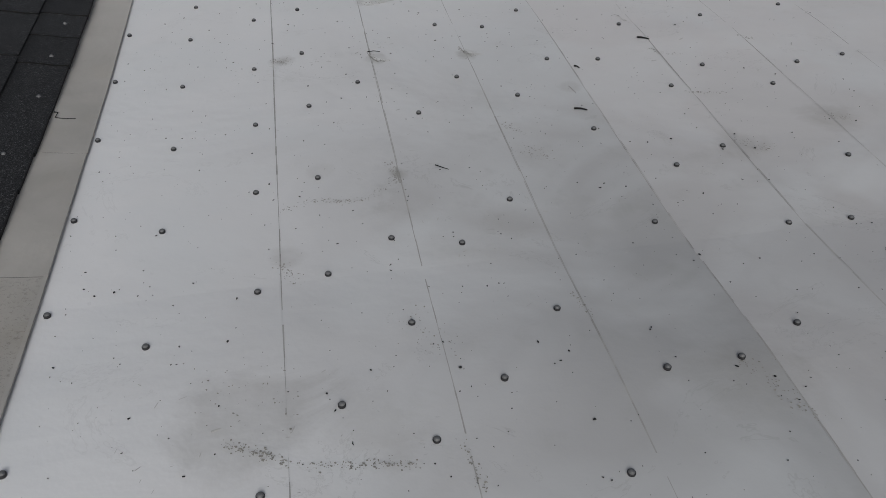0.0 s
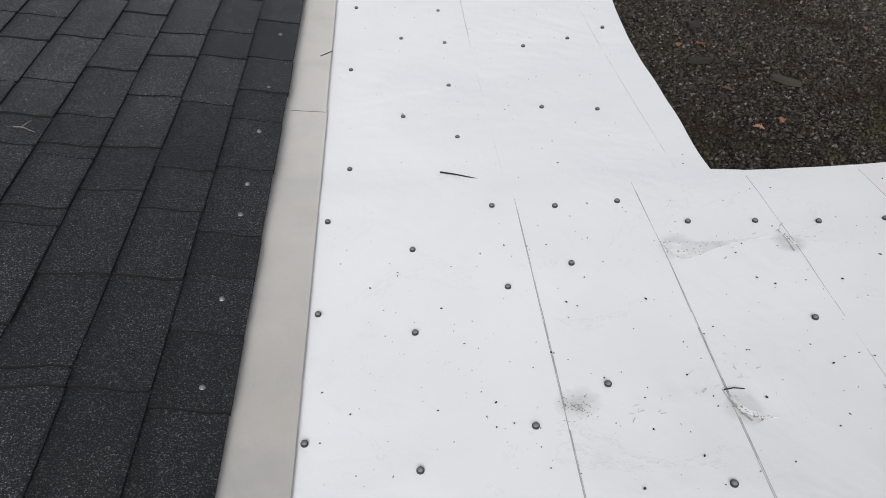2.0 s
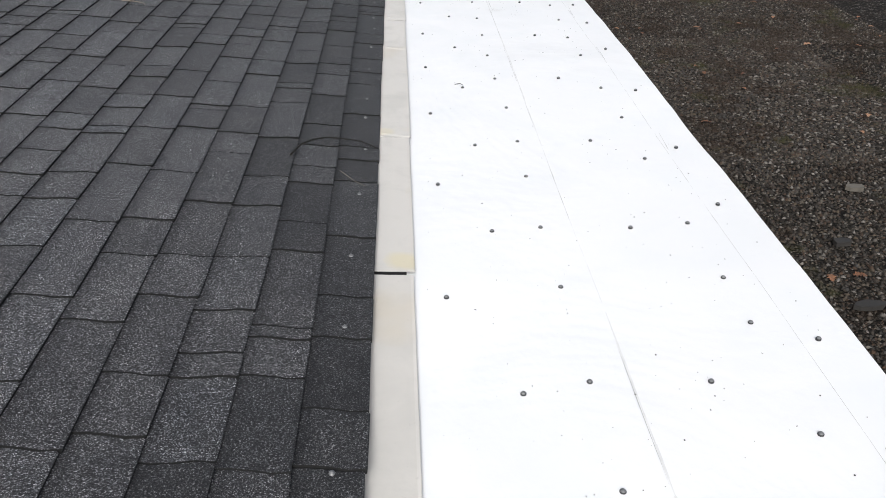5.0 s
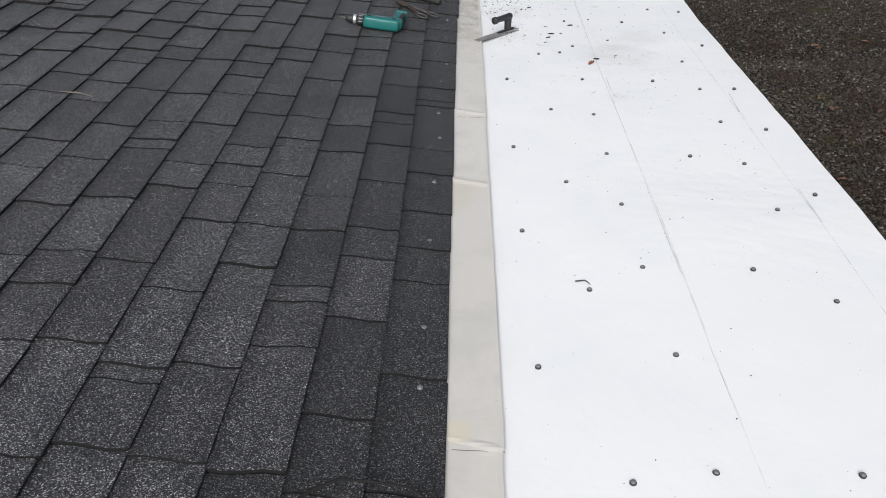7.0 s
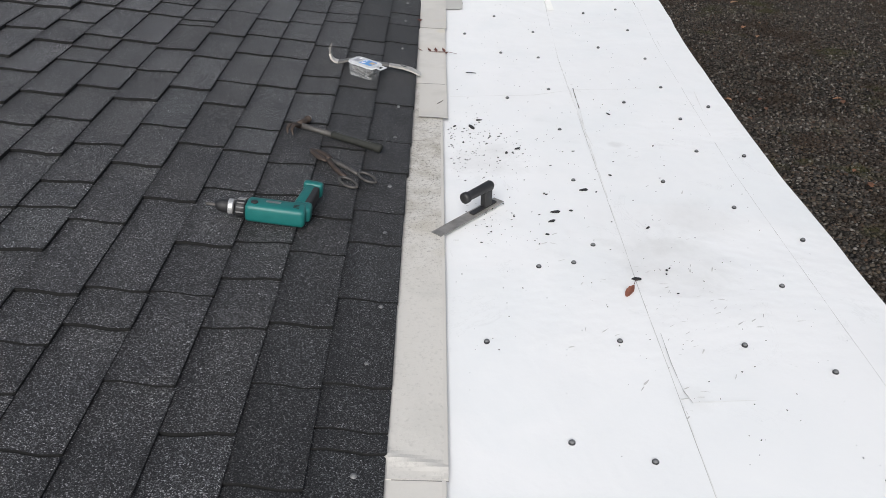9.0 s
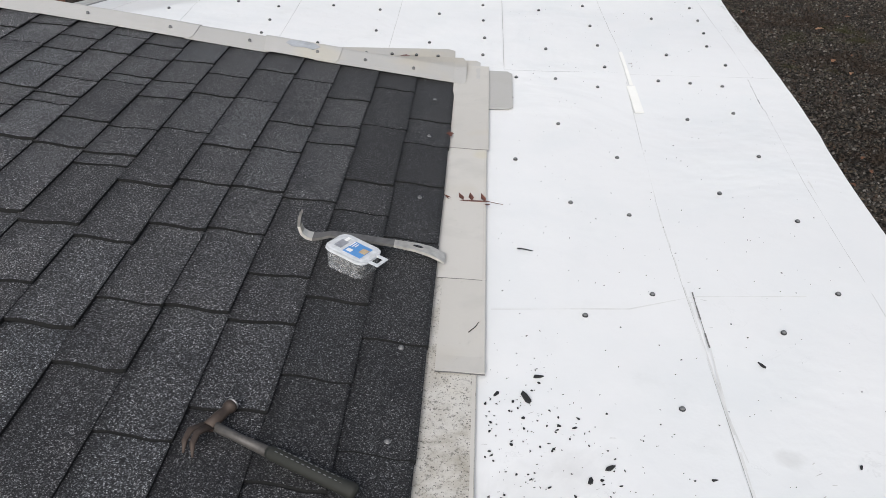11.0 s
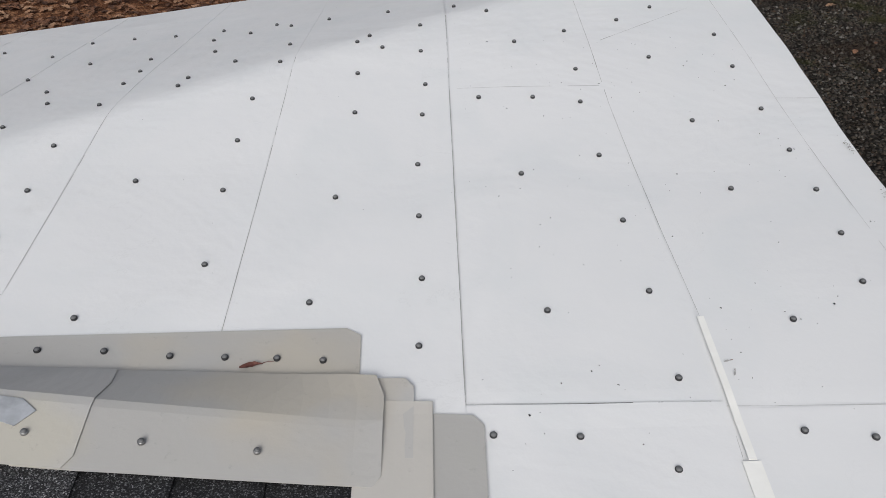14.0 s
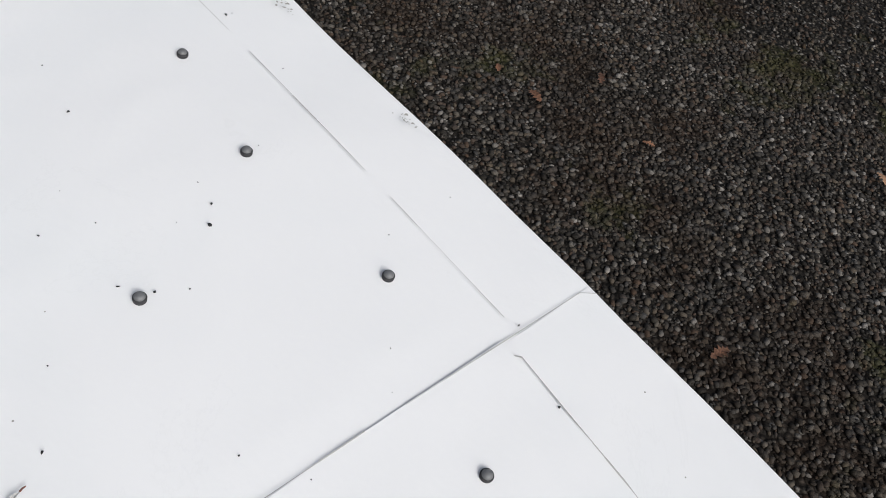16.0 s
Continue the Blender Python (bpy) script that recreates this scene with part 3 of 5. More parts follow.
def cut_stone(seed):
    """A small angular stone of eight faces."""
    rnd = random.Random(seed)
    v = np.array([(1, 0, 0), (0, 1, 0), (-1, 0, 0), (0, -1, 0), (0, 0, 1), (0, 0, -1)]) * 0.5
    v = v * np.array((rnd.uniform(0.9, 1.2), rnd.uniform(0.65, 0.95), rnd.uniform(0.55, 0.8))) + np.array([[rnd.uniform(-.1, .1) for _ in range(3)] for _ in range(6)])
    f = [(i, (i + 1) % 4, 4) for i in range(4)] + [((i + 1) % 4, i, 5) for i in range(4)]
    return v, np.array(f)


scatter("gravel", "dark grey and brown rounded gravel stones on the yard", "gravel", [pebble(i, 1) for i in range(6)],
        strewn(46000, 1.15, 5.9, 12.6, 17.2, 0.018, 0.052, GROUND_Z), STONE)
scatter("far_gravel", "dark grey and brown gravel further along the yard", "gravel", [cut_stone(i + 9) for i in range(6)],
        np.concatenate([strewn(76000, 1.15, 6.4, 4.9, 12.9, 0.020, 0.056, GROUND_Z), strewn(62000, 0.8, 7.5, 16.9, 24, 0.022, 0.056, GROUND_Z), strewn(16000, 5.6, 8.6, 9, 17.4, 0.024, 0.06, GROUND_Z)]), STONE)


def slab(x, y, sx, sy, turn, seed, label, material):
    rnd = random.Random(seed)
    outline = [(math.cos(a * 0.785) * sx / 2 * rnd.uniform(0.75, 1.1), math.sin(a * 0.785) * sy / 2 * rnd.uniform(0.75, 1.1)) for a in range(8)]
    ob = part("flat_stone", panel(outline, lambda u, v: 0.045 + 0.05 * v, 0.04, 0.08), material, None, label)
    ob.matrix_basis = pose(x, y, GROUND_Z + 0.02, 0, 0, turn)
    tagged(ob, category="stone", group="flat stones on the gravel")


SLATE = plain("dark_slate", (0.022, 0.020, 0.018), 0.7, 0, 0.3, 12.0)
slab(3.67, 10.9, 0.19, 0.10, 5, 1, "dark flat slate lying on the gravel", SLATE)
slab(3.42, 9.95, 0.27, 0.10, 8, 2, "long dark flat slate lying on the gravel", SLATE)
slab(4.15, 9.51, 0.36, 0.10, -38, 3, "grey-brown flat stone lying on the gravel", plain("grey_flat_stone", (0.045, 0.038, 0.030), 0.8, 0, 0.3, 15.0))
slab(4.30, 11.94, 0.20, 0.11, 0, 4, "pale rounded stone lying on the gravel", plain("pale_stone", (0.10, 0.09, 0.075), 0.8, 0, 0.25, 15.0))
oak = [leaf_shape(i) for i in range(5)]
scatter("fallen_leaves", "scattered brown oak leaves lying on the gravel", "leaves", oak, np.concatenate([np.array([(x, y, GROUND_Z + 0.04, 0.105, x * 7, 1.0) for x, y in ((3.57, 10.38), (3.51, 8.56), (3.78, 8.71), (3.05, 7.33), (3.32, 10.35), (3.49, 9.32))]), strewn(110, 1.3, 9, 7, 26, 0.07, 0.14, GROUND_Z + 0.03)]), LEAF_DULL)
scatter("leaf_litter", "thick brown and orange leaf litter on the woodland floor", "leaves", oak,
        np.concatenate([strewn(14000, -14, 3, 19.5, 30, 0.09, 0.17, GROUND_Z + 0.01), strewn(700, 3, 9, 24, 30, 0.09, 0.16, GROUND_Z + 0.01)]), LEAF_DULL)


def tree(x, y, r, lean, seed):
    rnd = random.Random(seed)
    root = new("tree")
    root.matrix_basis = pose(x, y, GROUND_Z - 0.05)
    h = rnd.uniform(9, 12)
    pts = [(lean * (k / 9) * h * 0.2 + rnd.uniform(-.06, .06), rnd.uniform(-.06, .06), h * k / 9) for k in range(10)]
    flare = [r * (1.5 if k == 0 else 1.0) * (1 - 0.085 * k) for k in range(10)]
    pts.insert(1, (pts[0][0] * 0.8, 0, 0.28))
    flare.insert(1, r * 1.12)
    part("trunk", tube(pts, flare, 14), BARK, root, "dark furrowed bark trunk", True)
    limbs = []
    for k in range(12):
        b = Vector(pts[4 + k // 2])
        a, up = rnd.uniform(0, 6.3), rnd.uniform(0.3, 0.9)
        d = Vector((math.cos(a), math.sin(a), up)).normalized()
        ln = rnd.uniform(1.6, 3.6)
        mids = [b + d * ln * t + Vector((0, 0, 0.3 * t * t)) for t in (0, .35, .7, 1)]
        rad = r * rnd.uniform(0.22, 0.4)
        limbs.append(tube(mids, [rad, rad * .7, rad * .4, rad * .12], 6))
        for q in range(4):
            e = mids[1 + q % 3]
            d2 = (d + Vector((rnd.uniform(-1, 1), rnd.uniform(-1, 1), rnd.uniform(-.2, .9)))).normalized()
            limbs.append(tube([e, e + d2 * 0.6, e + d2 * 1.3 + Vector((0, 0, .15))], [rad * .4, rad * .2, rad * .05], 4))
    part("branches", join(*limbs), BARK, root, "bare winter branches", True)
    return tagged(root, "bare dark-barked tree standing in leaf litter", "tree", "trees behind the house")


for spec in ((-5.75, 22.0, 0.25, -0.55, 1), (-5.2, 23.8, 0.20, 0.15, 2), (-3.2, 27.5, 0.25, 0.1, 3), (-1.6, 26.4, 0.34, -0.1, 4), (-8.6, 27, 0.4, 0.2, 5),
             (0.4, 28.5, 0.3, 0.1, 6), (-10.5, 23.5, 0.3, 0.1, 7), (2.6, 30, 0.35, -0.1, 8)):
    tree(*spec)


def log(x, y, turn, length, r, seed):
    rnd = random.Random(seed)
    pts = [(length * (k / 6 - .5), rnd.uniform(-.04, .04), r * 0.8 + rnd.uniform(-.02, .02)) for k in range(7)]
    ob = part("fallen_log", tube(pts, [r * rnd.uniform(.85, 1.1) for _ in pts], 10), BARK, None, "dark rotting log lying among fallen leaves", True)
    ob.matrix_basis = pose(x, y, GROUND_Z, 0, 0, turn)
    tagged(ob, category="log", group="fallen logs")


log(-3.3, 23.8, 10, 2.4, 0.18, 1)
log(-1.8, 24.4, -14, 1.8, 0.15, 2)


def bush(x, y, seed):
    rnd = random.Random(seed)
    stems = []
    for _ in range(60):
        a, t = rnd.uniform(0, 6.3), rnd.uniform(.1, .6)
        h = rnd.uniform(.35, 1.0)
        stems.append(tube([(0, 0, 0), (math.cos(a) * t * .5, math.sin(a) * t * .5, h * .6), (math.cos(a) * t, math.sin(a) * t, h)], [.008, .006, .002], 3))
    ob = part("dry_bush", join(*stems), DRYGRASS, None, "dry leafless brown bush at the woodland edge")
    ob.matrix_basis = pose(x, y, GROUND_Z)
    tagged(ob, category="bush", group="dry bushes")


for k, (bx, by) in enumerate(((-2.5, 24.2), (-4.2, 25.6), (-7.2, 24.6), (-0.4, 26), (-2.1, 25.6), (-9, 23.2))):
    bush(bx, by, k)

# ---- the house under the roof ----
def wall(name, x0, x1, y0, y1, top):
    ob = part(name, box(x1 - x0, y1 - y0, top - GROUND_Z + 0.05, 0, ((x0 + x1) / 2, (y0 + y1) / 2, (top + GROUND_Z - 0.05) / 2)), SIDING, None, "plain tan clad house wall below the eave")
    return tagged(ob, category="wall", kind="structure")


wall("wall_east", 0.62, 0.80, 4.0, 16.0, -0.62)
wall("wall_porch", 3.3, 3.48, -0.5, 3.78, -0.2)
wall("wall_porch_end", 0.802, 3.298, 3.6, 3.78, -0.22)
wall("wall_north", -2.298, 0.618, 15.82, 16.0, -0.62)
wall("wall_jog", -2.48, -2.3, 13.24, 16.0, -0.45)
wall("wall_west", -5.9, -5.72, -0.5, 13.3, 0.55)
wall("wall_south", -0.15, 3.298, -0.7, -0.52, -0.2)


def gable(name, x0, x1, y0, y1):
    """An end wall whose top follows the shingled slope."""
    ym = (y0 + y1) / 2
    tops = [slope_z(x0, ym) - 0.1, slope_z(x1, ym) - 0.1]
    ring = [(x0, GROUND_Z - 0.05), (x1, GROUND_Z - 0.05), (x1, tops[1]), (x0, tops[0])]
    verts = [(x, y, z) for y in (y0, y1) for x, z in ring]
    ob = part(name, rows_mesh(verts, [(0, 1, 2, 3), (7, 6, 5, 4), (0, 4, 5, 1), (1, 5, 6, 2), (2, 6, 7, 3), (3, 7, 4, 0)]), SIDING, None, "plain tan clad gable wall below the shingles")
    tagged(ob, category="wall", kind="structure")


gable("wall_gable_south", -5.718, -0.152, -0.7, -0.52)
gable("wall_gable_north", -5.718, -2.482, 13.1, 13.28)

deck = part("roof_deck", join(sheet(-0.2, lambda y: eave_x(y) - 0.006, 4.12, 16.55, -0.010, 0.25, 0.17, wavy=False),
                              sheet(-2.3, -0.201, 13.5, 16.55, -0.010, 0.25, 0.17, wavy=False),
                              sheet(-0.2, 3.55, -0.9, 4.119, -0.010, 0.25, 0.17, wavy=False)), WOOD, None, "grey timber roof deck and fascia under the white sheeting")
tagged(deck, category="roof deck", kind="structure")

# ---- white sheeting, lapped strip by strip ----
flat_roof = tagged(new("flat_roof"), "low roof of lapped white membrane sheets with studded seams", "roof", kind="structure")


def lay(x0, x1, y0, y1, lift, material=MEMBRANE, drop=0.0, end_drop=0.0, step=0.06, rise=0.003, ragged=0.010):
    return part("membrane_sheet", sheet(x0, x1, y0, y1, lift, step, drop=drop, end_drop=end_drop, rise=rise, ragged=ragged), material, flat_roof)


# long run beside the shingles
def lap_x(y):
    return float(np.interp(y, (4, 9, 10.5, 11.5, 12.4, 13.0, 13.6), (0.478, 0.490, 0.500, 0.518, 0.528, 0.555, 0.583)))


def edge_lap(y):
    return float(np.interp(y, (4.0, 9.6, 11.2, 12.7, 13.3, 13.62), (0.961, 0.964, 0.980, 1.042, 1.084, 1.090)))


lay(-0.05, lap_x, 4.12, 13.634, 0.001, ragged=0.003)
lay(0.45, edge_lap, 4.12, 13.62, 0.000, ragged=0.002)
lay(0.93, eave_x, 4.12, 13.616, 0.0002, drop=0.07, rise=0.001, ragged=0.002)
# wide part at the start, lapping onto the long run
def lap_end(x):
    return float(np.interp(x, LAP_X, LAP_Y))


LAP_X, LAP_Y = (0.0, 0.5, 1.05, 1.16, 1.5, 3.6), (4.185, 4.192, 4.200, 4.178, 4.182, 4.19)
WIDE = ((0.491, 0.0118), (0.812, 0.0205), (1.125, 0.023), (1.435, 0.024), (1.752, 0.030), (2.060, 0.010), (2.380, 0.010), (2.710, 0.010), (3.040, 0.010), (3.560, 0.0))


def wide_lap(k, y):
    """East edge of strip k of the wide part; the strips fan out a little."""
    return WIDE[k][0] + WIDE[k][1] * (y - 3.9)


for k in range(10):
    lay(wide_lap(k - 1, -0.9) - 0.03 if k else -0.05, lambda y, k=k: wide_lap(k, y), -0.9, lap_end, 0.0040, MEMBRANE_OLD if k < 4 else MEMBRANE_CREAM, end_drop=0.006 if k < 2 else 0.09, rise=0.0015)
# far part, which folds down to the back eave
def mid_lap(y):
    return float(np.interp(y, (13.5, 13.9, 14.2, 14.85, 15.3), (0.606, 0.598, 0.586, 0.571, 0.574)))


edges = (-2.32, -2.0, -1.49, -0.966, -0.444, 0.073, mid_lap, 1.113)
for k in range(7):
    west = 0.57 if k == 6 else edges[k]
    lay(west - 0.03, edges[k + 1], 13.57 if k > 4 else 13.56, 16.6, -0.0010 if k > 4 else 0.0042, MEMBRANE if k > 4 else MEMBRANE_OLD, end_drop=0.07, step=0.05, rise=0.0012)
lay(1.075, eave_x, 13.57, 16.6, -0.0010, drop=0.07, end_drop=0.07, rise=0.001)


def seam(points, lift, w=0.0022, material=GRIME):
    """A grey line in short stretches: grime caught along a lap, or a crease drawn in."""
    rnd = random.Random(int(points[0][0] * 977 + points[0][1] * 31))
    verts, faces = [], []
    for (ax, ay), (bx, by) in zip(points, points[1:]):
        n = max(2, int(math.hypot(bx - ax, by - ay) / 0.05))
        dx, dy = (bx - ax) / n, (by - ay) / n
        ln = math.hypot(dx, dy)
        px, py = -dy / ln, dx / ln
        for i in range(n):
            if rnd.random() < 0.07:
                continue
            ww = w * rnd.uniform(0.4, 1.25)
            q = [(ax + dx * (i + e) + px * s * ww, ay + dy * (i + e) + py * s * ww) for e, s in ((0, -1), (1.02, -1), (1.02, 1), (0, 1))]
            b = len(verts)
            verts += [(x, y, flat_z(x, y) + swell(x, y) + lift) for x, y in q]
            faces.append((b, b + 1, b + 2, b + 3))
    return part("seam_line", rows_mesh(verts, faces), material, flat_roof, "thin grey line of lap grime, or of a drawn crease")


seam([(lap_x(y) + 0.001, y) for y in (4.22, 9.0, 10.5, 11.5, 12.4, 13.0, 13.6)], 0.0030, 0.0006)
seam([(lap_x(y) + 0.003 + 0.004 * math.sin(y * 2.3), y) for y in (4.22, 5.0, 5.8, 6.6, 7.4, 8.2, 9.0, 9.8, 10.5, 11.5, 12.4, 13.0)], 0.0024, 0.0024, GRIME_PALE)
# creases in the sheets, drawn as thin grey strips
for crease in ([(0.512, 10.262), (0.509, 10.146), (0.512, 10.046), (0.523, 10.005)], [(0.984, 10.06), (0.970, 9.85), (0.975, 9.78)], [(0.983, 8.04), (0.973, 7.88)],
               [(0.984, 6.26), (0.974, 5.98)], [(0.971, 9.19), (0.966, 8.97)]):
    seam(crease, 0.0048, 0.0009, GRIME)
for crease in ([(0.523, 10.005), (0.662, 10.009)], [(1.058, 12.0), (1.028, 11.72)], [(1.06, 12.70), (1.056, 12.60)], [(0.540, 11.80), (0.524, 11.55), (0.532, 11.42)]):
    seam(crease, 0.0048, 0.0018, GRIME_PALE)
for k, ya, yb in ((0, 2.9, 4.1), (1, 2.2, 3.9), (2, 1.6, 3.2), (3, 1.5, 3.6), (4, 1.6, 3.4), (5, 2.2, 3.2)):
    seam([(wide_lap(k, y) + e, y) for y, e in ((ya, 0.002), ((ya + yb) / 2, 0.004), (yb, 0.002))], 0.0058, 0.0009, GRIME)
# short dark strokes for scuffs and creases along the laps
for scuff in ([(0.794, 3.371), (0.803, 3.325), (0.822, 3.287)], [(1.10, 3.35), (1.108, 3.30), (1.126, 3.261)], [(0.784, 2.63), (0.781, 2.59), (0.782, 2.547)],
              [(1.106, 3.877), (1.109, 3.83), (1.107, 3.786)], [(1.422, 3.882), (1.416, 3.787)], [(1.362, 3.035), (1.376, 2.951)]):
    seam(scuff, 0.0066, 0.0022, GRIME)
seam([(0.544, 12.023), (0.541, 11.959), (0.537, 11.79)], 0.0048, 0.0016, GRIME_AND_SHADE)
seam([(0.017, 11.916), (0.369, 11.938), (0.552, 12.005)], 0.0050, 0.0020, GRIME_PALE)
seam([(0.552, 12.005), (0.837, 12.022)], 0.0038, 0.0022, GRIME_PALE)
seam([(edge_lap(y) + 0.001, y) for y in (4.22, 9.6, 11.2, 12.7, 13.3)], 0.0030, 0.0005)
for k in range(9):
    seam([(wide_lap(k, y) + 0.001, y) for y in (-0.8, 2.0, 4.15)], 0.0052, 0.0017 if k < 1 else 0.0012)


def fold_y(x):
    return 14.64 + 0.68 * (x + 1.243)


for x in (-1.49, -0.966, -0.444, 0.073):
    seam([(x + 0.001, 13.64), (x + 0.001, fold_y(x))], 0.0054, 0.0007)
seam([(0.0745, 13.66), (0.0745, 14.95)], 0.0056, 0.0006, GRIME)
seam([(mid_lap(y) + 0.001, y) for y in (13.64, 13.9, 14.2, 14.85, 15.3)] + [(0.574, fold_y(0.57))], 0.0032, 0.0008)
seam([(1.114, 13.64), (1.116, 14.1), (1.111, 14.9), (1.112, 15.9)], 0.0030, 0.0006)
# cross lap: one dark line for its grime and the sheet edge's shadow
seam([(0.07, 13.637), (0.3, 13.634), (0.555, 13.634), (0.577, 13.622)], 0.0034, 0.0007, GRIME_AND_SHADE)
seam([(0.577, 13.622), (0.9, 13.621), (1.218, 13.615), (1.236, 13.603)], 0.0034, 0.0005, GRIME)
seam([(1.072, 13.616), (1.096, 13.592), (1.090, 13.515), (1.083, 13.40)], 0.0030, 0.0011)
seam([(1.083, 13.40), (1.078, 13.28)], 0.0030, 0.0016, GRIME_AND_SHADE)
seam([(0.10, 14.955), (0.56, 14.975)], 0.0040, 0.0009)
seam([(0.62, 15.31), (1.0, 15.60)], 0.0040, 0.0009)
seam([(1.11, 14.897), (1.25, 14.897)], 0.0036, 0.0010)


def tape(x0, x1, y0, y1, lift, skew):
    ob = part("seam_tape", panel([(x0, y0), (x1, y0), (x1 + skew, y1), (x0 + skew, y1)], lambda x, y: flat_z(x, y) + swell(x, y) + lift), TAPE, None, "cream strip of seam tape stuck over a lap")
    tagged(ob, category="tape", group="strips of seam tape")


tape(0.571, 0.606, 13.224, 13.487, 0.0092, 0.002)
tape(0.586, 0.601, 13.489, 13.872, 0.0112, 0.004)

# grey edge strip of older roof past the sheeting
old = part("old_edge", sheet(-2.56, -2.325, 12.9, 16.5, 0.012, 0.12, 0.12), plain("old_roll_roofing", (0.40, 0.40, 0.39), 0.9, 0, 0.3, 14.0), None, "weathered grey roll roofing along the far edge")
tagged(old, category="roof edge", kind="structure")

# ---- coated metal flashing ----
def flash_z(lift):
    return lambda x, y: flat_z(0, y) + 0.0105 + lift * 0.6 + max(0.0, -x - 0.004) * 0.045 + 0.0012 * noise.noise(Vector((x * 14, y * 7, 1)))


def flashing(y0, y1, lift, x1=-0.018, dirty=False, crease=0.0, x0=-0.162, lip=0.0):
    h = flash_z(lift)
    if lip:
        flat = h
        h = lambda x, y: flat(x, y) + lip * max(0.0, 1 - (y - y0) / 0.07)
    if crease:
        base = h
        h = lambda x, y: base(x, y) + 0.0036 * math.exp(-((y + 0.25 * x - crease) / 0.013) ** 2)
    ob = part("flashing_panel", sheet(x0, x1, y0, y1, 0, 0.011 if crease else 0.03, 0.0014, height=h, wavy=False), FLASH_DIRTY if dirty else FLASH, None, "grimy tan coated-metal flashing speckled black" if dirty else "tan coated-metal flashing tucked under the shingles")
    # dark strip before the lapped end, standing in for the shadow under it
    if y0 > 0:
        gap = flash_z(lift)
        part("lap_shade", sheet(max(x0, -0.128), x1, y0 - (0.0045 if lip > 0.003 else 0.0022), y0 - 0.0002, 0.0, 0.004, 0.0006, height=lambda x, y: gap(x, y0) + lip - 0.0005, wavy=False), GRIME_AND_SHADE, ob, "dark strip painted as shadow under the lapped end")
    part("hem", sheet(x1 - 0.009, x1 - 0.001, y0 + 0.003, y1 - 0.003, 0.0016, 0.06, 0.0014, height=h, wavy=False), FLASH, ob, "narrow folded hem along the edge")
    return tagged(ob, category="flashing", group="flashing along the shingles")


flashing(-0.8, 2.32, 0.000, -0.018, True)
flashing(2.30, 2.87, 0.0015, -0.018)
flashing(2.85, 4.09, 0.0025, -0.016)
flashing(4.07, 4.66, 0.000, -0.016)
flashing(4.64, 5.89, 0.0025, -0.020, lip=0.001)
flashing(5.87, 7.000, 0.000, -0.028)
flashing(7.014, 8.05, 0.002, -0.024, lip=0.002, crease=8.02)
flashing(8.02, 9.26, 0.0045, -0.019, crease=9.20)
flashing(9.24, 9.80, 0.0015, -0.020)
flashing(9.775, 12.04, 0.004, -0.016, True, crease=9.80)
flashing(11.645, 12.05, 0.0075, 0.003, lip=0.005, x0=-0.110)
flashing(12.03, 12.86, 0.0085, 0.003, lip=0.001)
flashing(12.838, 13.634, 0.010, 0.010, lip=0.002, x0=-0.134)


def plate(name, outline, lift, label, h=None):
    ob = part(name, panel(outline, h or (lambda x, y: flat_z(x, y) + lift), 0.002), FLASH_CHALKY, None, label)
    return tagged(ob, category="flashing", group="corner flashing pieces")


plate("corner_plate", [(-0.03, 13.225), (0.086, 13.222), (0.103, 13.24), (0.108, 13.58), (0.088, 13.605), (-0.03, 13.612)], 0.0105, "short tan metal plate with clipped corners at the roof corner")
plate("corner_tab", [(-0.19, 13.5), (-0.027, 13.5), (-0.027, 13.672), (-0.045, 13.695), (-0.19, 13.695)], 0.018, "small tan metal tab with a clipped corner")
plate("flange_plate", [(-0.965, 13.60), (-0.135, 13.60), (-0.141, 13.828), (-0.173, 13.850), (-0.955, 13.838)], 0.0105, "long tan metal flange nailed flat on the white roof")


def rake_z(lift):
    def h(x, y):
        near, fold = slope_z(x, 13.4) + 0.0125, slope_z(x, 13.5) + 0.030
        foot = flat_z(x, 13.73) + 0.022
        return lift + float(np.interp(y, (13.42, 13.57, 13.735), (near, max(fold, foot), foot)))
    return h


def rake_edges(x):
    """How far the near and far edges of the caps run in towards the corner."""
    return 0.012 * min(1.0, max(0.0, (x + 0.6) / 0.5)), 0.042 * min(1.0, max(0.0, (x + 0.9) / 0.8))


def rake_cap(x0, x1, lift, skew=0.0):
    """A cap bent over the end of the shingles: a flat nailed face and a face that falls to the white roof."""
    rows_y = (13.424, 13.45, 13.50, 13.555, 13.575, 13.65, 13.735)
    h, verts, faces, n = rake_z(lift), [], [], 12
    for j, y in enumerate(rows_y):
        for i in range(n + 1):
            cut = 0.018 if j == len(rows_y) - 1 else 0.014 if j == 0 else 0.0
            x = x0 + skew * (y - 13.43) + (x1 - cut - x0 - skew * (y - 13.43)) * i / n
            near, far = rake_edges(x)
            k = (y - 13.424) / 0.311
            y2 = y + near * (1 - k) ** 4 - far * k ** 4
            verts.append((x, y2 + 0.003 * noise.noise(Vector((x * 3, 0, y))), h(x, y) + 0.002 * noise.noise(Vector((x * 6, y * 6, 3)))))
    m = n + 1
    for j in range(len(rows_y) - 1):
        for i in range(n):
            faces.append((j * m + i, j * m + i + 1, (j + 1) * m + i + 1, (j + 1) * m + i))
    bm = rows_mesh(verts, faces)
    edge = bmesh.ops.extrude_face_region(bm, geom=bm.faces[:])
    bmesh.ops.translate(bm, vec=(0, 0, -0.0012), verts=[v for v in edge["geom"] if isinstance(v, bmesh.types.BMVert)])
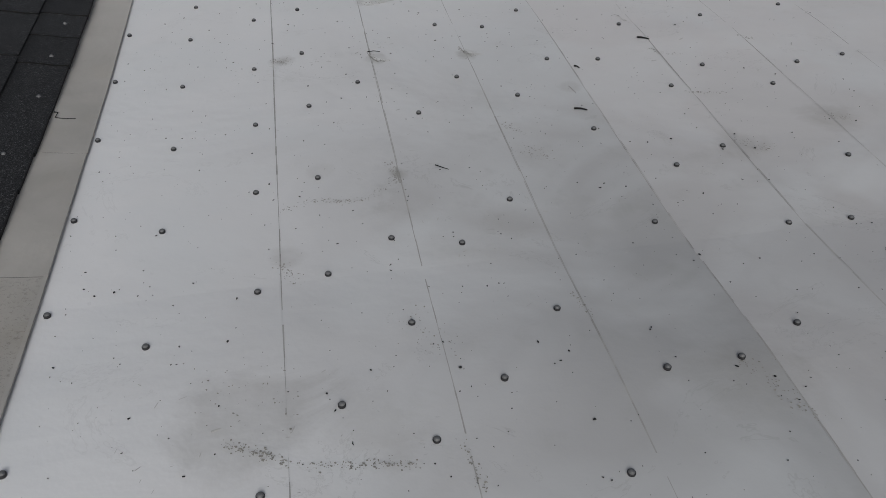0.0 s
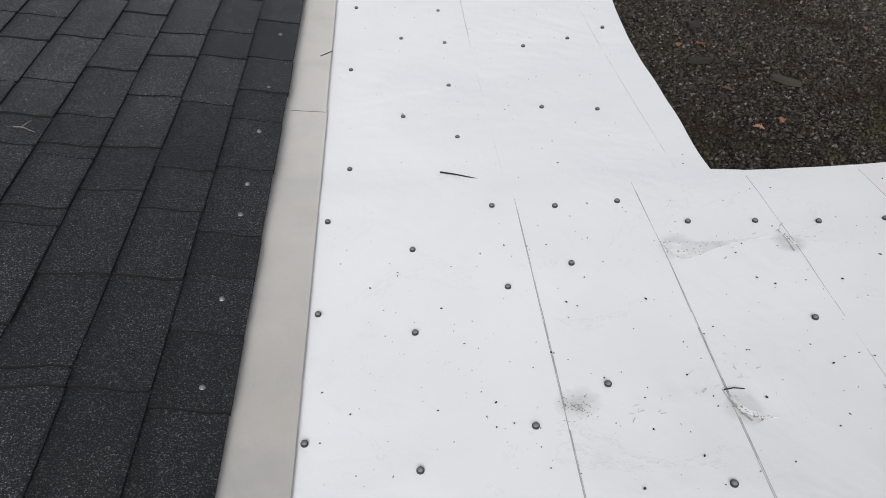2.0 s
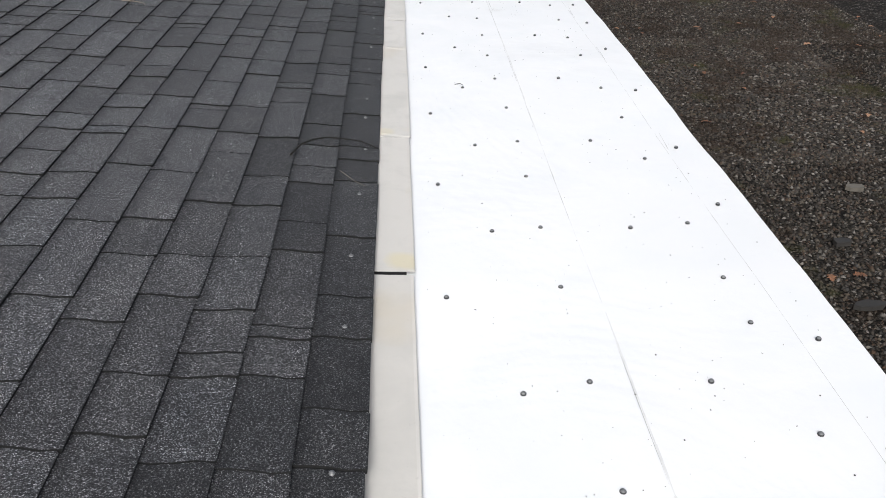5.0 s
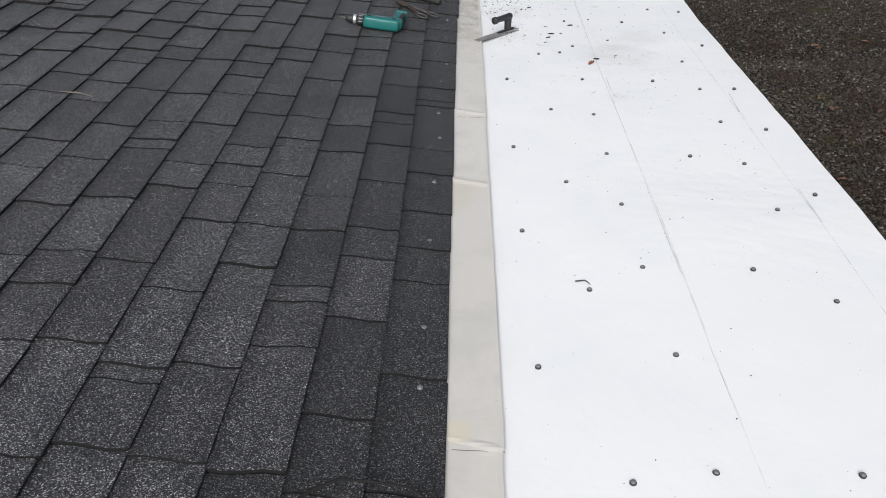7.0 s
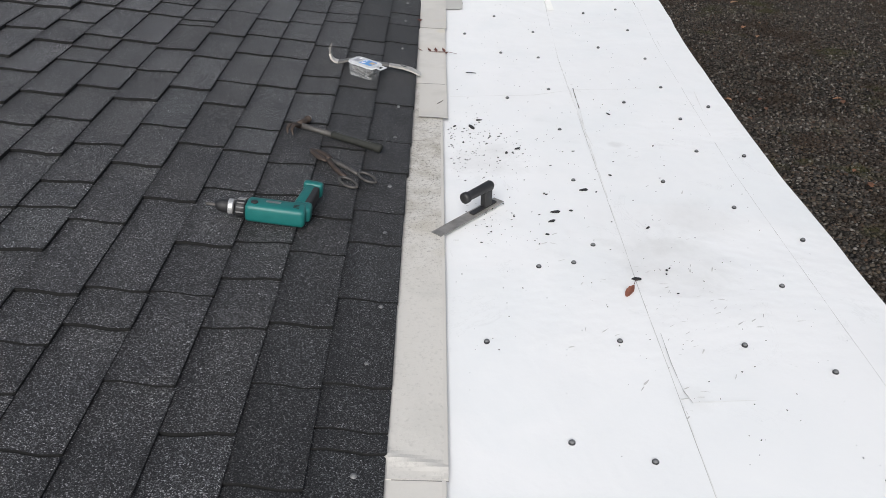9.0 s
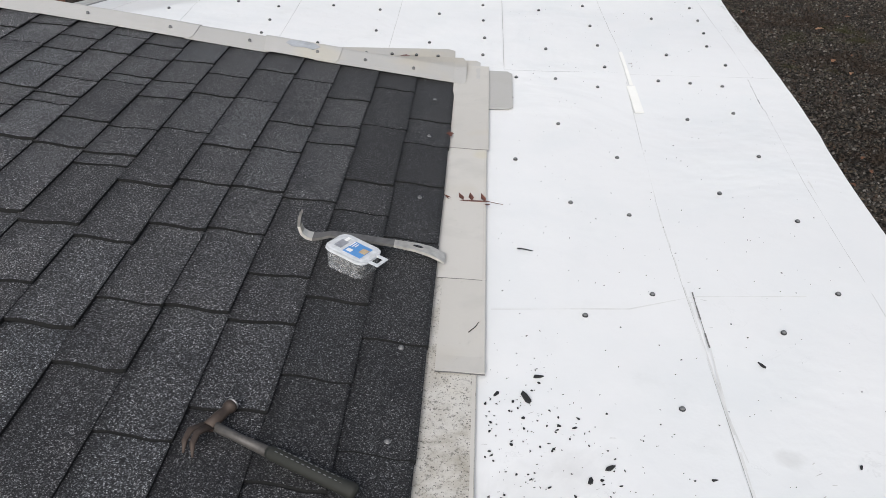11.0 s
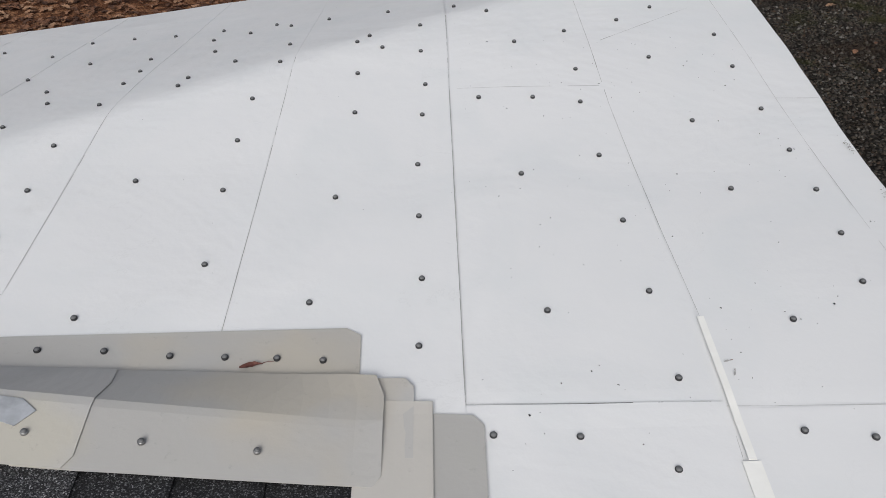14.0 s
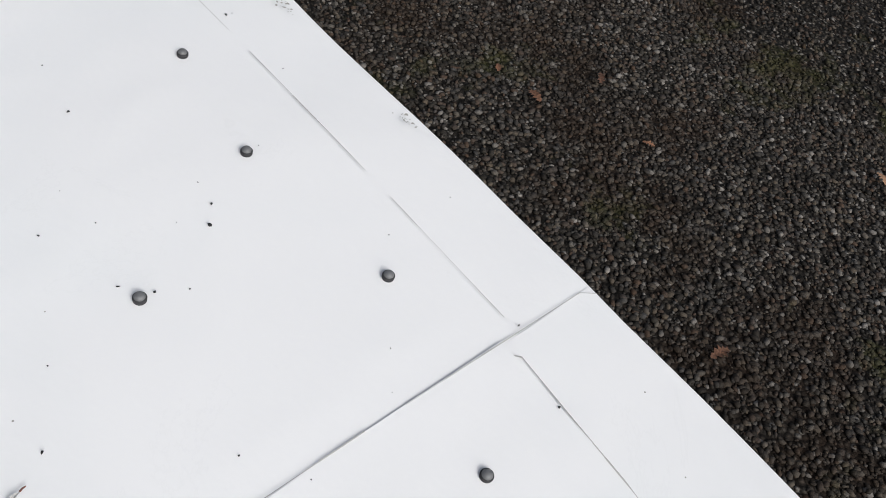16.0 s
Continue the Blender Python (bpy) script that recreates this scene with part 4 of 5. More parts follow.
    bmesh.ops.recalc_face_normals(bm, faces=bm.faces)
    ob = part("rake_flashing", bm, FLASH_CHALKY, None, "bent greyish tan metal cap over the shingle ends, lapped and nailed")
    tagged(ob, category="flashing", group="caps along the shingle end")


rake_cap(-0.70, -0.084, 0.006, 0.0)
rake_cap(-0.90, -0.604, 0.009, -0.15)
rake_cap(-1.215, -0.87, 0.003, 0.1)
rake_cap(-1.82, -1.19, 0.006, 0.1)
rake_cap(-2.5, -1.80, 0.003)

smear = part("sealant_smear", panel([(-0.83, 13.52), (-0.80, 13.495), (-0.75, 13.505), (-0.715, 13.495), (-0.69, 13.53), (-0.72, 13.553), (-0.78, 13.556), (-0.82, 13.545)], rake_z(0.0125), 0.001, 0.02),
             plain("grey_sealant", (0.36, 0.375, 0.40), 0.4, 0, 0.5, 22.0), None, "dull blue-grey smear of sealant on the metal cap")
tagged(smear, category="sealant")

# ---- fasteners ----
def fastener(name, washer, head, r, label, category, group):
    ob = part(name, lathe([(r, -0.004), (r * 1.06, 0.0006), (r * 1.02, 0.0016), (r * 0.7, 0.0022)], 14), washer, None, label, True)
    part("head", lathe([(r * 0.82, 0.0012), (r * 0.86, 0.0026), (r * 0.72, 0.0046), (r * 0.42, 0.0058), (r * 0.12, 0.0062)], 14), head, ob, "domed metal head", True)
    return tagged(ob, category=category, group=group)


CAPS_A = [(1.016, 1.567), (0.42, 1.63), (0.716, 1.693), (0.01, 1.75), (1.172, 1.786), (1.323, 1.788), (0.565, 1.801), (0.866, 1.816), (1.481, 1.861), (1.024, 1.997), (0.724, 2.006), (0.208, 2.03), (0.422, 2.168), (0.002, 2.169), (1.823, 2.201), (0.573, 2.205), (1.664, 2.208), (1.351, 2.268), (0.884, 2.269), (0.727, 2.314), (1.036, 2.423), (0.207, 2.439), (1.981, 2.467), (1.507, 2.501), (-0.002, 2.525), (0.423, 2.568), (1.67, 2.571), (0.579, 2.611), (1.357, 2.725), (0.207, 2.835), (1.986, 2.886)]
CAPS_B = [(0.891, 2.913), (0.426, 2.933), (-0.002, 2.931), (1.2, 2.964), (2.136, 3.011), (0.582, 3.022), (2.307, 3.032), (1.046, 3.122), (0.74, 3.152), (1.518, 3.156), (1.358, 3.191), (0.208, 3.235), (0.426, 3.316), (-0.002, 3.32), (1.683, 3.41), (0.582, 3.408), (1.213, 3.496), (1.055, 3.552), (0.214, 3.601), (1.368, 3.618), (1.836, 3.635), (0.004, 3.685), (0.429, 3.731), (1.536, 3.766), (0.587, 3.801), (1.691, 3.841), (1.38, 3.893), (1.218, 3.902), (0.22, 3.898), (1.067, 3.922), (0.905, 3.941), (0.756, 4.056), (0.01, 4.04), (0.593, 4.052), (0.432, 4.07)]
CAPS_C = [(0.06, 4.308), (0.376, 4.466), (0.219, 4.613), (0.833, 4.622), (0.66, 4.649), (0.377, 4.829), (0.05, 4.969), (0.676, 5.158), (0.389, 5.194), (0.23, 5.236), (0.854, 5.226), (1.012, 5.334), (0.06, 5.539), (0.385, 5.51), (0.683, 5.822), (0.217, 5.828), (0.869, 5.83), (0.382, 5.834), (1.013, 5.971), (0.06, 6.129), (0.384, 6.167), (0.863, 6.309), (0.221, 6.481), (0.68, 6.502), (0.386, 6.514), (1.013, 6.654), (0.864, 6.734), (0.061, 6.895), (0.388, 6.929), (0.867, 6.956), (0.226, 7.262), (0.673, 7.268), (0.384, 7.28), (0.866, 7.291)]
CAPS_D = [(1.01, 7.419), (0.07, 7.61), (0.39, 7.66), (0.86, 7.8), (1.01, 7.9), (0.23, 7.95), (0.69, 7.98), (0.4, 7.98), (0.87, 8.21), (0.07, 8.3), (0.4, 8.35), (1.01, 8.53), (0.86, 8.57), (0.23, 8.62), (0.69, 8.72), (0.39, 8.73), (0.07, 8.93), (0.86, 9.05), (0.39, 9.09), (1.01, 9.15), (0.234, 9.248), (0.855, 9.384), (0.685, 9.445), (0.398, 9.464), (0.075, 9.532), (1.02, 9.68), (0.87, 9.75), (0.401, 9.829), (0.241, 9.887), (0.877, 10.103), (1.02, 10.107)]
CAPS_E = [(0.703, 10.211), (0.082, 10.232), (0.406, 10.231), (0.887, 10.472), (0.245, 10.576), (0.345, 10.596), (0.415, 10.693), (1.039, 10.723), (0.9, 10.93), (0.72, 11.12), (0.42, 11.13), (1.06, 11.33), (0.9, 11.37), (0.43, 11.571), (0.92, 11.68), (1.07, 11.82), (0.732, 11.86), (0.254, 11.904), (0.438, 12.007), (0.925, 12.037), (0.941, 12.425), (0.438, 12.431), (0.266, 12.5), (0.748, 12.594), (0.102, 12.798), (0.453, 12.834), (0.946, 12.871)]
CAPS_F = [(0.27, 13.112), (0.763, 13.182), (0.952, 13.252), (0.1, 13.35), (0.455, 13.475), (0.97, 13.516), (0.844, 13.541), (0.716, 13.56), (0.288, 13.554), (0.124, 13.561), (0.509, 13.698), (1.038, 13.754), (-0.018, 13.796), (0.803, 13.868), (0.267, 13.907), (-0.774, 13.897), (-0.264, 13.939), (0.507, 13.968), (1.008, 13.991)]
CAPS_G = [(-1.06, 14.01), (-1.3, 14.01), (-0.012, 14.016), (-0.526, 14.077), (-1.6, 14.11), (-1.06, 14.19), (1.035, 14.182), (-1.79, 14.2), (0.5, 14.245), (-0.02, 14.263), (-1.6, 14.32), (-0.24, 14.353), (-0.542, 14.39), (-1.06, 14.394), (1.049, 14.383), (0.82, 14.39), (-0.786, 14.437), (-1.28, 14.45), (0.261, 14.468), (-0.024, 14.51), (0.492, 14.562), (-1.065, 14.613), (1.049, 14.59), (-0.547, 14.64)]
CAPS_H = [(0.81, 14.76), (-0.012, 14.784), (-0.217, 14.797), (1.044, 14.831), (-0.542, 14.883), (0.484, 14.871), (0.166, 14.899), (0.337, 14.899), (-0.002, 14.975), (1.035, 15.111), (0.765, 15.179), (0.312, 15.295), (1.04, 15.36), (0.501, 15.391), (0.71, 15.49), (0.86, 15.61)]
NAILS = [(-0.20, 2.50), (-0.21, 2.81), (-0.19, 3.16), (-0.20, 3.43), (-0.20, 3.69), (-0.20, 4.01), (-0.20, 4.15), (-0.20, 4.43), (-0.20, 4.71), (-0.20, 5.13), (-0.20, 5.56), (-0.21, 5.92), (-0.21, 6.20), (-0.21, 6.71), (-0.21, 7.07), (-0.20, 7.48), (-0.19, 7.86), (-0.20, 8.19), (-0.20, 8.41), (-0.20, 8.82), (-0.20, 9.19), (-0.19, 9.54), (-0.20, 9.77), (-0.20, 10.11), (-0.18, 10.34), (-0.19, 10.71), (-0.19, 11.01), (-0.19, 11.40), (-0.19, 11.70), (-0.20, 12.43), (-0.20, 12.89), (-0.20, 13.24)]

CAPS_I = [(-0.017, 15.21), (-0.224, 15.05), (0.5, 15.09), (1.995, 3.43), (2.314, 3.464), (1.829, 3.048), (1.675, 2.932)]
CAPS_FOLD = [(-2.08, 15.32), (-1.82, 14.87), (-1.71, 14.7), (-1.56, 14.63), (-1.77, 15.04), (-1.84, 15.26), (-1.97, 15.48), (-2.06, 15.7), (-2.18, 15.97), (-2.11, 16.03), (-1.43, 14.8), (-1.58, 15.19), (-1.79, 15.62), (-1.86, 15.93), (-1.88, 16.04), (-1.28, 14.77), (-1.48, 15.39), (-1.55, 15.78), (-1.23, 14.98), (-1.3, 15.14), (-1.29, 15.52), (-1.45, 15.97), (-1.02, 14.88), (-1.02, 15.11), (-1.25, 15.93), (-1.01, 15.26), (-1.03, 15.45), (-1.05, 15.86), (-0.8, 14.99), (-0.79, 15.08), (-0.84, 15.66), (-0.78, 15.43), (-0.84, 15.84), (-0.66, 15.22), (-0.7, 15.7), (-0.61, 15.8), (-0.49, 15.14), (-0.54, 15.73), (-0.49, 15.37), (-0.39, 15.76), (-0.24, 15.29), (-0.2, 15.35), (-0.15, 15.24), (-0.15, 15.73), (-0.02, 15.43), (0.11, 15.68), (0.23, 15.57)]
caps = CAPS_FOLD + CAPS_I + CAPS_A + CAPS_B + CAPS_C + CAPS_D + CAPS_E + CAPS_F + CAPS_G + CAPS_H


def roof_normal(x, y):
    return Vector((flat_z(x - .03, y) - flat_z(x + .03, y), flat_z(x, y - .03) - flat_z(x, y + .03), 0.06)).normalized()


def on_top(x, y):
    """How far the sheeting lies above the plain roof surface."""
    return 0.0074 if y < 4.2 or (y > 13.6 and x < 0.07) else 0.0036 if y < 13.61 else 0.0026


first = None
for x, y in caps:
    lift = on_top(x, y) + 0.0008
    m = Matrix.Translation((x, y, flat_z(x, y) + swell(x, y) + lift)) @ roof_normal(x, y).to_track_quat("Z", "Y").to_matrix().to_4x4()
    if first is None:
        first = fastener("cap_fastener", RUBBER, CAP, 0.0071, "grey domed cap fastener with a black washer on white roofing", "fastener", "fasteners in the white roof")
        first.matrix_basis = m
    else:
        copy_thing(first, m)

nail = None
for x, y in NAILS:
    m = slope_pose(x, y, 0.0085)
    if nail is None:
        nail = fastener("roofing_nail", STEEL, CAP, 0.0064, "bright galvanised nail head in the lowest shingle course", "nail", "nails in the shingles")
        nail.matrix_basis = m
    else:
        copy_thing(nail, m)
rk = rake_z(0.012)
for x, y in ((-0.816, 13.795), (-0.675, 13.789), (-0.534, 13.772), (-0.419, 13.766), (-0.311, 13.761), (-0.215, 13.753)):
    copy_thing(first, pose(x, y, flat_z(x, y) + 0.0135))
for x in (-1.62, -1.29, -0.97, -0.695, -0.50, -0.302):
    copy_thing(nail, pose(x, 13.485, rk(x, 13.485), 0, 8, 0))


# ---- tools left on the roof ----
def thing(name, label, category, m):
    ob = tagged(new(name), label, category)
    ob.matrix_basis = m
    return ob


def along_x(profile, segs=18, at=(0, 0, 0)):
    return lathe(profile, segs, Matrix.Translation(at) @ pose(0, 0, 0, 0, 90, 0))


# power drill lying on its side: chuck to the west, grip to the north
drill = thing("power_drill", "teal pistol-grip power drill lying on the shingles", "drill", slope_pose(-0.500, 10.700, 0.012, -2) @ Matrix.Scale(0.92, 4))
part("body", join(box(0.185, 0.068, 0.060, 0.014, (0.0, 0.0, 0.034)), box(0.06, 0.055, 0.05, 0.012, (0.075, 0.025, 0.034))), TEAL, drill, "rounded teal motor housing", True)
part("collar", along_x([(0.027, 0), (0.029, 0.004), (0.029, 0.026), (0.026, 0.03)], 18, (-0.122, 0, 0.034)), BLACK, drill, "black ribbed gear collar", True)
for k in range(7):
    a = k * math.pi / 6
    part("rib", box(0.024, 0.004, 0.004, 0.001, (-0.107, 0.0295 * math.cos(a), 0.034 + 0.0295 * math.sin(a))), STEEL, drill)
chuck = part("chuck", along_x([(0.012, -0.018), (0.019, -0.006), (0.022, 0.006), (0.022, 0.028), (0.024, 0.030)], 18, (-0.168, 0, 0.034)), BLACK, drill, "black keyless chuck", True)
part("chuck_ring", along_x([(0.0235, 0), (0.0245, 0.003), (0.0245, 0.014), (0.0235, 0.016)], 18, (-0.146, 0, 0.034)), ZINC, chuck, "bright metal chuck ring", True)
part("bit", along_x([(0.003, -0.034), (0.0055, -0.030), (0.0055, 0.0), (0.009, 0.006)], 8, (-0.184, 0, 0.034)), DARK_STEEL, chuck, "short screwdriver bit")
grip = part("grip", join(box(0.17, 0.046, 0.044, 0.013, (0.085, 0, 0), None, 0.9), box(0.030, 0.064, 0.05, 0.009, (0.172, -0.004, 0))), TEAL, drill, "teal pistol grip", True, pose(0.062, 0.02, 0.032, 0, 0, 84))
part("grip_pad", box(0.12, 0.020, 0.049, 0.006, (0.085, -0.022, 0.0)), RUBBER, grip, "black rubber grip pad", True)
part("trigger", box(0.035, 0.014, 0.022, 0.005, (0.035, 0.030, 0)), BLACK, grip, "black trigger", True)
part("label_bar", box(0.045, 0.012, 0.001, 0, (-0.01, 0.006, 0.0652)), STEEL, drill, "dull maker's label bar")
part("vent", join(*[box(0.018, 0.003, 0.001, 0, (0.062, -0.012 + 0.008 * k, 0.0650)) for k in range(3)]), BLACK, drill, "dark cooling slots")
part("selector", lathe([(0.011, 0.062), (0.011, 0.067), (0.009, 0.068)], 14, Matrix.Translation((-0.066, -0.008, 0))), BLACK, drill, "black round selector", True)

# claw hammer
hammer = thing("claw_hammer", "rusty claw hammer with a dark rubber grip", "hammer", slope_pose(-0.526, 11.363, 0.010, -22) @ Matrix.Scale(0.97, 4))
part("neck", tube([(0.0, 0, 0.017), (0.06, 0, 0.016), (0.145, 0, 0.016)], [0.011, 0.0095, 0.0115], 10), DARK_STEEL, hammer, "worn steel neck", True)
grip = part("grip", tube([(0.13, 0, 0.016), (0.14, 0, 0.018), (0.22, 0, 0.018), (0.30, 0, 0.019), (0.325, 0, 0.019), (0.33, 0, 0.018)], [0.010, 0.0145, 0.0142, 0.016, 0.017, 0.012], 14), OLIVE, hammer, "dark olive rubber grip", True)
part("grip_dots", join(*[box(0.006, 0.0018, 0.001, 0, (0.155 + 0.012 * k, s * 0.005, 0.0331)) for k in range(13) for s in (-1, 1)]), CAP, grip, "rows of moulded dashes")
head = part("head", join(tube([(0, -0.012, 0.02), (0, 0.03, 0.02), (0, 0.048, 0.02), (0, 0.05, 0.02), (0, 0.062, 0.02), (0, 0.066, 0.02)], [0.013, 0.012, 0.0095, 0.013, 0.0145, 0.011], 12)), RUST, hammer, "brown-rusted hammer head", True)
for s in (-1, 1):
    part("claw", tube([(s * .004, -0.008, 0.022), (s * .008 - .012, -0.04, 0.026), (s * .009 - .004, -0.065, 0.022), (s * .011 + .01, -0.084, 0.012)], [0.010, 0.008, 0.006, 0.002], 8, 0.6), RUST, head, "tapered claw", True)
part("face", lathe([(0.0135, 0), (0.0135, 0.003), (0.011, 0.004)], 14, pose(0, 0.0655, 0.02, -90)), STEEL, head, "bright worn striking face", True)

# tin snips
snips = thing("tin_snips", "old rusty tin snips with looped handles", "snips", slope_pose(-0.465, 11.192, 0.009, -48) @ Matrix.Scale(1.06, 4))
for s in (-1, 1):
    part("blade", tube([(0, s * .002, 0.012), (0.03, s * .010, 0.013), (0.075, s * .013, 0.014), (0.10, s * .006, 0.014)], [0.003, 0.011, 0.013, 0.010], 8, 0.45), RUST, snips, "rusty tapered blade", True)
    part("handle", tube([(0.09, -s * .002, 0.014), (0.14, s * .014, 0.014), (0.19, s * .022, 0.013), (0.215, s * .022, 0.013)], [0.010, 0.008, 0.007, 0.006], 8), DARK_STEEL if s > 0 else RUST, snips, "worn steel handle", True)
    loop = [(0.245 + 0.036 * math.cos(a * math.pi / 8), s * (0.036 + 0.019 * math.sin(a * math.pi / 8)), 0.013) for a in range(17)]
    part("finger_loop", tube(loop, [0.0045] * 17, 6), DARK_STEEL, snips, "bent steel finger loop", True)
part("pivot", lathe([(0.008, 0.012), (0.008, 0.024), (0.005, 0.026)], 12, Matrix.Translation((0.095, 0, 0))), RUST, snips, "round pivot bolt", True)

# flat pry bar
bar = thing("pry_bar", "steel flat pry bar with a curled hook end", "pry bar", slope_pose(-0.298, 12.103, 0.010, 0))
shaft = [(-0.202, 0, 0.084), (-0.208, 0, 0.06), (-0.207, 0, 0.036), (-0.198, 0, 0.017), (-0.184, 0, 0.008), (-0.168, 0, 0.006), (-0.15, 0, 0.010), (-0.12, 0, 0.022), (-0.05, 0, 0.024), (0.05, 0, 0.024), (0.11, 0, 0.022), (0.15, 0, 0.016), (0.19, 0, 0.002)]
wide = [0.003, 0.007, 0.011, 0.015, 0.017, 0.017, 0.014, 0.0125, 0.013, 0.014, 0.018, 0.022, 0.025]
verts, faces = [], []
for k, ((x, _, z), w) in enumerate(zip(shaft, wide)):
    t = 0.0022 if k in (0, len(shaft) - 1) else 0.004
    ax, _, az = shaft[max(0, k - 1)]
    bx, _, bz = shaft[min(len(shaft) - 1, k + 1)]
    n = Vector((-(bz - az), 0, bx - ax)).normalized() * t
    verts += [(x + n.x, -w, z + n.z), (x + n.x, w, z + n.z), (x - n.x, w, z - n.z), (x - n.x, -w, z - n.z)]
for k in range(len(shaft) - 1):
    for i in range(4):
        faces.append((4 * k + i, 4 * k + (i + 1) % 4, 4 * k + 4 + (i + 1) % 4, 4 * k + 4 + i))
faces += [(0, 1, 2, 3), tuple(len(verts) - 4 + i for i in (3, 2, 1, 0))]
bm = rows_mesh(verts, faces)
bmesh.ops.recalc_face_normals(bm, faces=bm.faces)
shank = part("shaft", bm, plain("worn_bar_steel", (0.55, 0.53, 0.49), 0.35, 0.5, 0.3, 50.0), bar, "flat worn steel bar, dark along its middle")
shank.data.materials.append(plain("grimy_bar_steel", (0.16, 0.155, 0.15), 0.5, 0.4, 0.5, 45.0))
for poly in shank.data.polygons:
    if poly.center.z > 0.03 or -0.16 < poly.center.x < 0.06:
        poly.material_index = 1
part("nail_slot", lathe([(0.0085, 0.0), (0.0085, 0.001), (0.002, 0.0011)], 12, pose(0.115, 0, 0.0262, 0, 6, 0) @ Matrix.Diagonal((1.7, 0.6, 1, 1))), RUBBER, bar, "dark teardrop nail slot")

# plastic box of nails
case = thing("nail_box", "clear plastic clamshell box of roofing nails with a blue label", "box", slope_pose(-0.346, 11.996, 0.010, -29) @ Matrix.Scale(0.94, 4))


def tray(sx, sy, h, flare, t):
    rings = []
    for z, k, o in ((0, 1, 0), (h, flare, 0), (h, flare, -t), (t, 1, -t)):
        hx, hy, c = sx * k / 2 + o, sy * k / 2 + o, 0.014
        rings.append([(hx, hy - c, z), (hx - c, hy, z), (-hx + c, hy, z), (-hx, hy - c, z), (-hx, -hy + c, z), (-hx + c, -hy, z), (hx - c, -hy, z), (hx, -hy + c, z)])
    verts = [p for r in rings for p in r]
    faces = [(8 * k + i, 8 * k + (i + 1) % 8, 8 * k + 8 + (i + 1) % 8, 8 * k + 8 + i) for k in range(3) for i in range(8)]
    return rows_mesh(verts, faces + [tuple(range(8))[::-1], tuple(24 + i for i in range(8))])


part("tub", tray(0.118, 0.086, 0.055, 1.12, 0.002), CLEAR, case, "clear plastic tub")
def rounded(sx, sy, c):
    hx, hy = sx / 2, sy / 2
    return [(hx, hy - c), (hx - c * .3, hy - c * .3), (hx - c, hy), (-hx + c, hy), (-hx + c * .3, hy - c * .3), (-hx, hy - c), (-hx, -hy + c), (-hx + c * .3, -hy + c * .3), (-hx + c, -hy), (hx - c, -hy), (hx - c * .3, -hy + c * .3), (hx, -hy + c)]


lid = part("lid", join(panel(rounded(0.136, 0.100, 0.022), lambda x, y: 0.0605, 0.007), panel(rounded(0.120, 0.084, 0.018), lambda x, y: 0.0625, 0.0015)), FROST, case, "frosted plastic lid", False)
part("hang_tab", join(box(0.026, 0.012, 0.003, 0.001, (0.079, 0.020, 0.058)), box(0.026, 0.012, 0.003, 0.001, (0.079, -0.020, 0.058)), box(0.010, 0.052, 0.003, 0.001, (0.094, 0, 0.058))), FROST, lid, "frosted hanging tab with a slot")
part("blue_panel", box(0.058, 0.060, 0.0006, 0, (0.016, -0.002, 0.0632)), LABEL_B, lid, "blue printed panel")
part("grey_panel", box(0.024, 0.040, 0.0006, 0, (-0.036, -0.006, 0.0632)), LABEL_G, lid, "grey printed panel")
part("tan_panel", box(0.020, 0.024, 0.0006, 0, (0.034, 0.002, 0.0640)), LABEL_T, lid, "tan printed picture")
part("white_panel", box(0.016, 0.014, 0.0006, 0, (0.000, -0.018, 0.0640)), LABEL_W, lid, "white printed panel")
part("print_bars", join(*[box(0.003, 0.026 - 0.004 * k, 0.0005, 0, (-0.012 + 0.007 * k, 0.012, 0.0640)) for k in range(3)], box(0.010, 0.020, 0.0005, 0, (-0.036, 0.022, 0.0640))), LABEL_W, lid, "white bars of unreadable print")
part("nails_inside", join(*[tube([(random.uniform(-.048, .048), random.uniform(-.034, .034), 0.005 + 0.00042 * k), (random.uniform(-.048, .048), random.uniform(-.034, .034), 0.005 + 0.00042 * k)], [0.0026, 0.0026], 5) for k in range(90)]), DARK_STEEL, case, "loose grey nails")

# plastering trowel on the white roof
trowel = thing("trowel", "steel flat trowel with a black plastic handle", "trowel", flat_pose(0.058, 10.850, 0.015, 48))
part("blade", box(0.30, 0.040, 0.0025, 0.001, (0, 0, 0.002)), plain("trowel_steel", (0.30, 0.285, 0.265), 0.45, 0.5, 0.5, 30.0), trowel, "smeared steel blade")
part("mount", box(0.115, 0.018, 0.007, 0.002, (0.07, 0, 0.006)), BLACK, trowel, "black mounting strip")
part("post", box(0.034, 0.024, 0.060, 0.006, (0.085, 0, 0.038)), BLACK, trowel, "black upright post", True)
part("handle", along_x([(0.012, -0.062), (0.0175, -0.058), (0.0175, -0.044), (0.0140, -0.038), (0.0150, 0.02), (0.0165, 0.064), (0.012, 0.072)], 16, (0.035, 0, 0.072)), BLACK, trowel, "black round handle", True)

# ---- leaves, twigs and crumbs ----
def leaf(x, y, size, turn, seed, m, label, lobed=True, lift=1.0, material=LEAF_RED):
    sv, sf = leaf_shape(seed, lobed, lift)
    bm = rows_mesh([tuple(v * size) for v in sv], [tuple(int(i) for i in t) for t in sf])
    solid = bmesh.ops.extrude_face_region(bm, geom=bm.faces[:])
    bmesh.ops.translate(bm, vec=(0, 0, -0.0006), verts=[v for v in solid["geom"] if isinstance(v, bmesh.types.BMVert)])
    ob = part("fallen_leaf", bm, material, None, label)
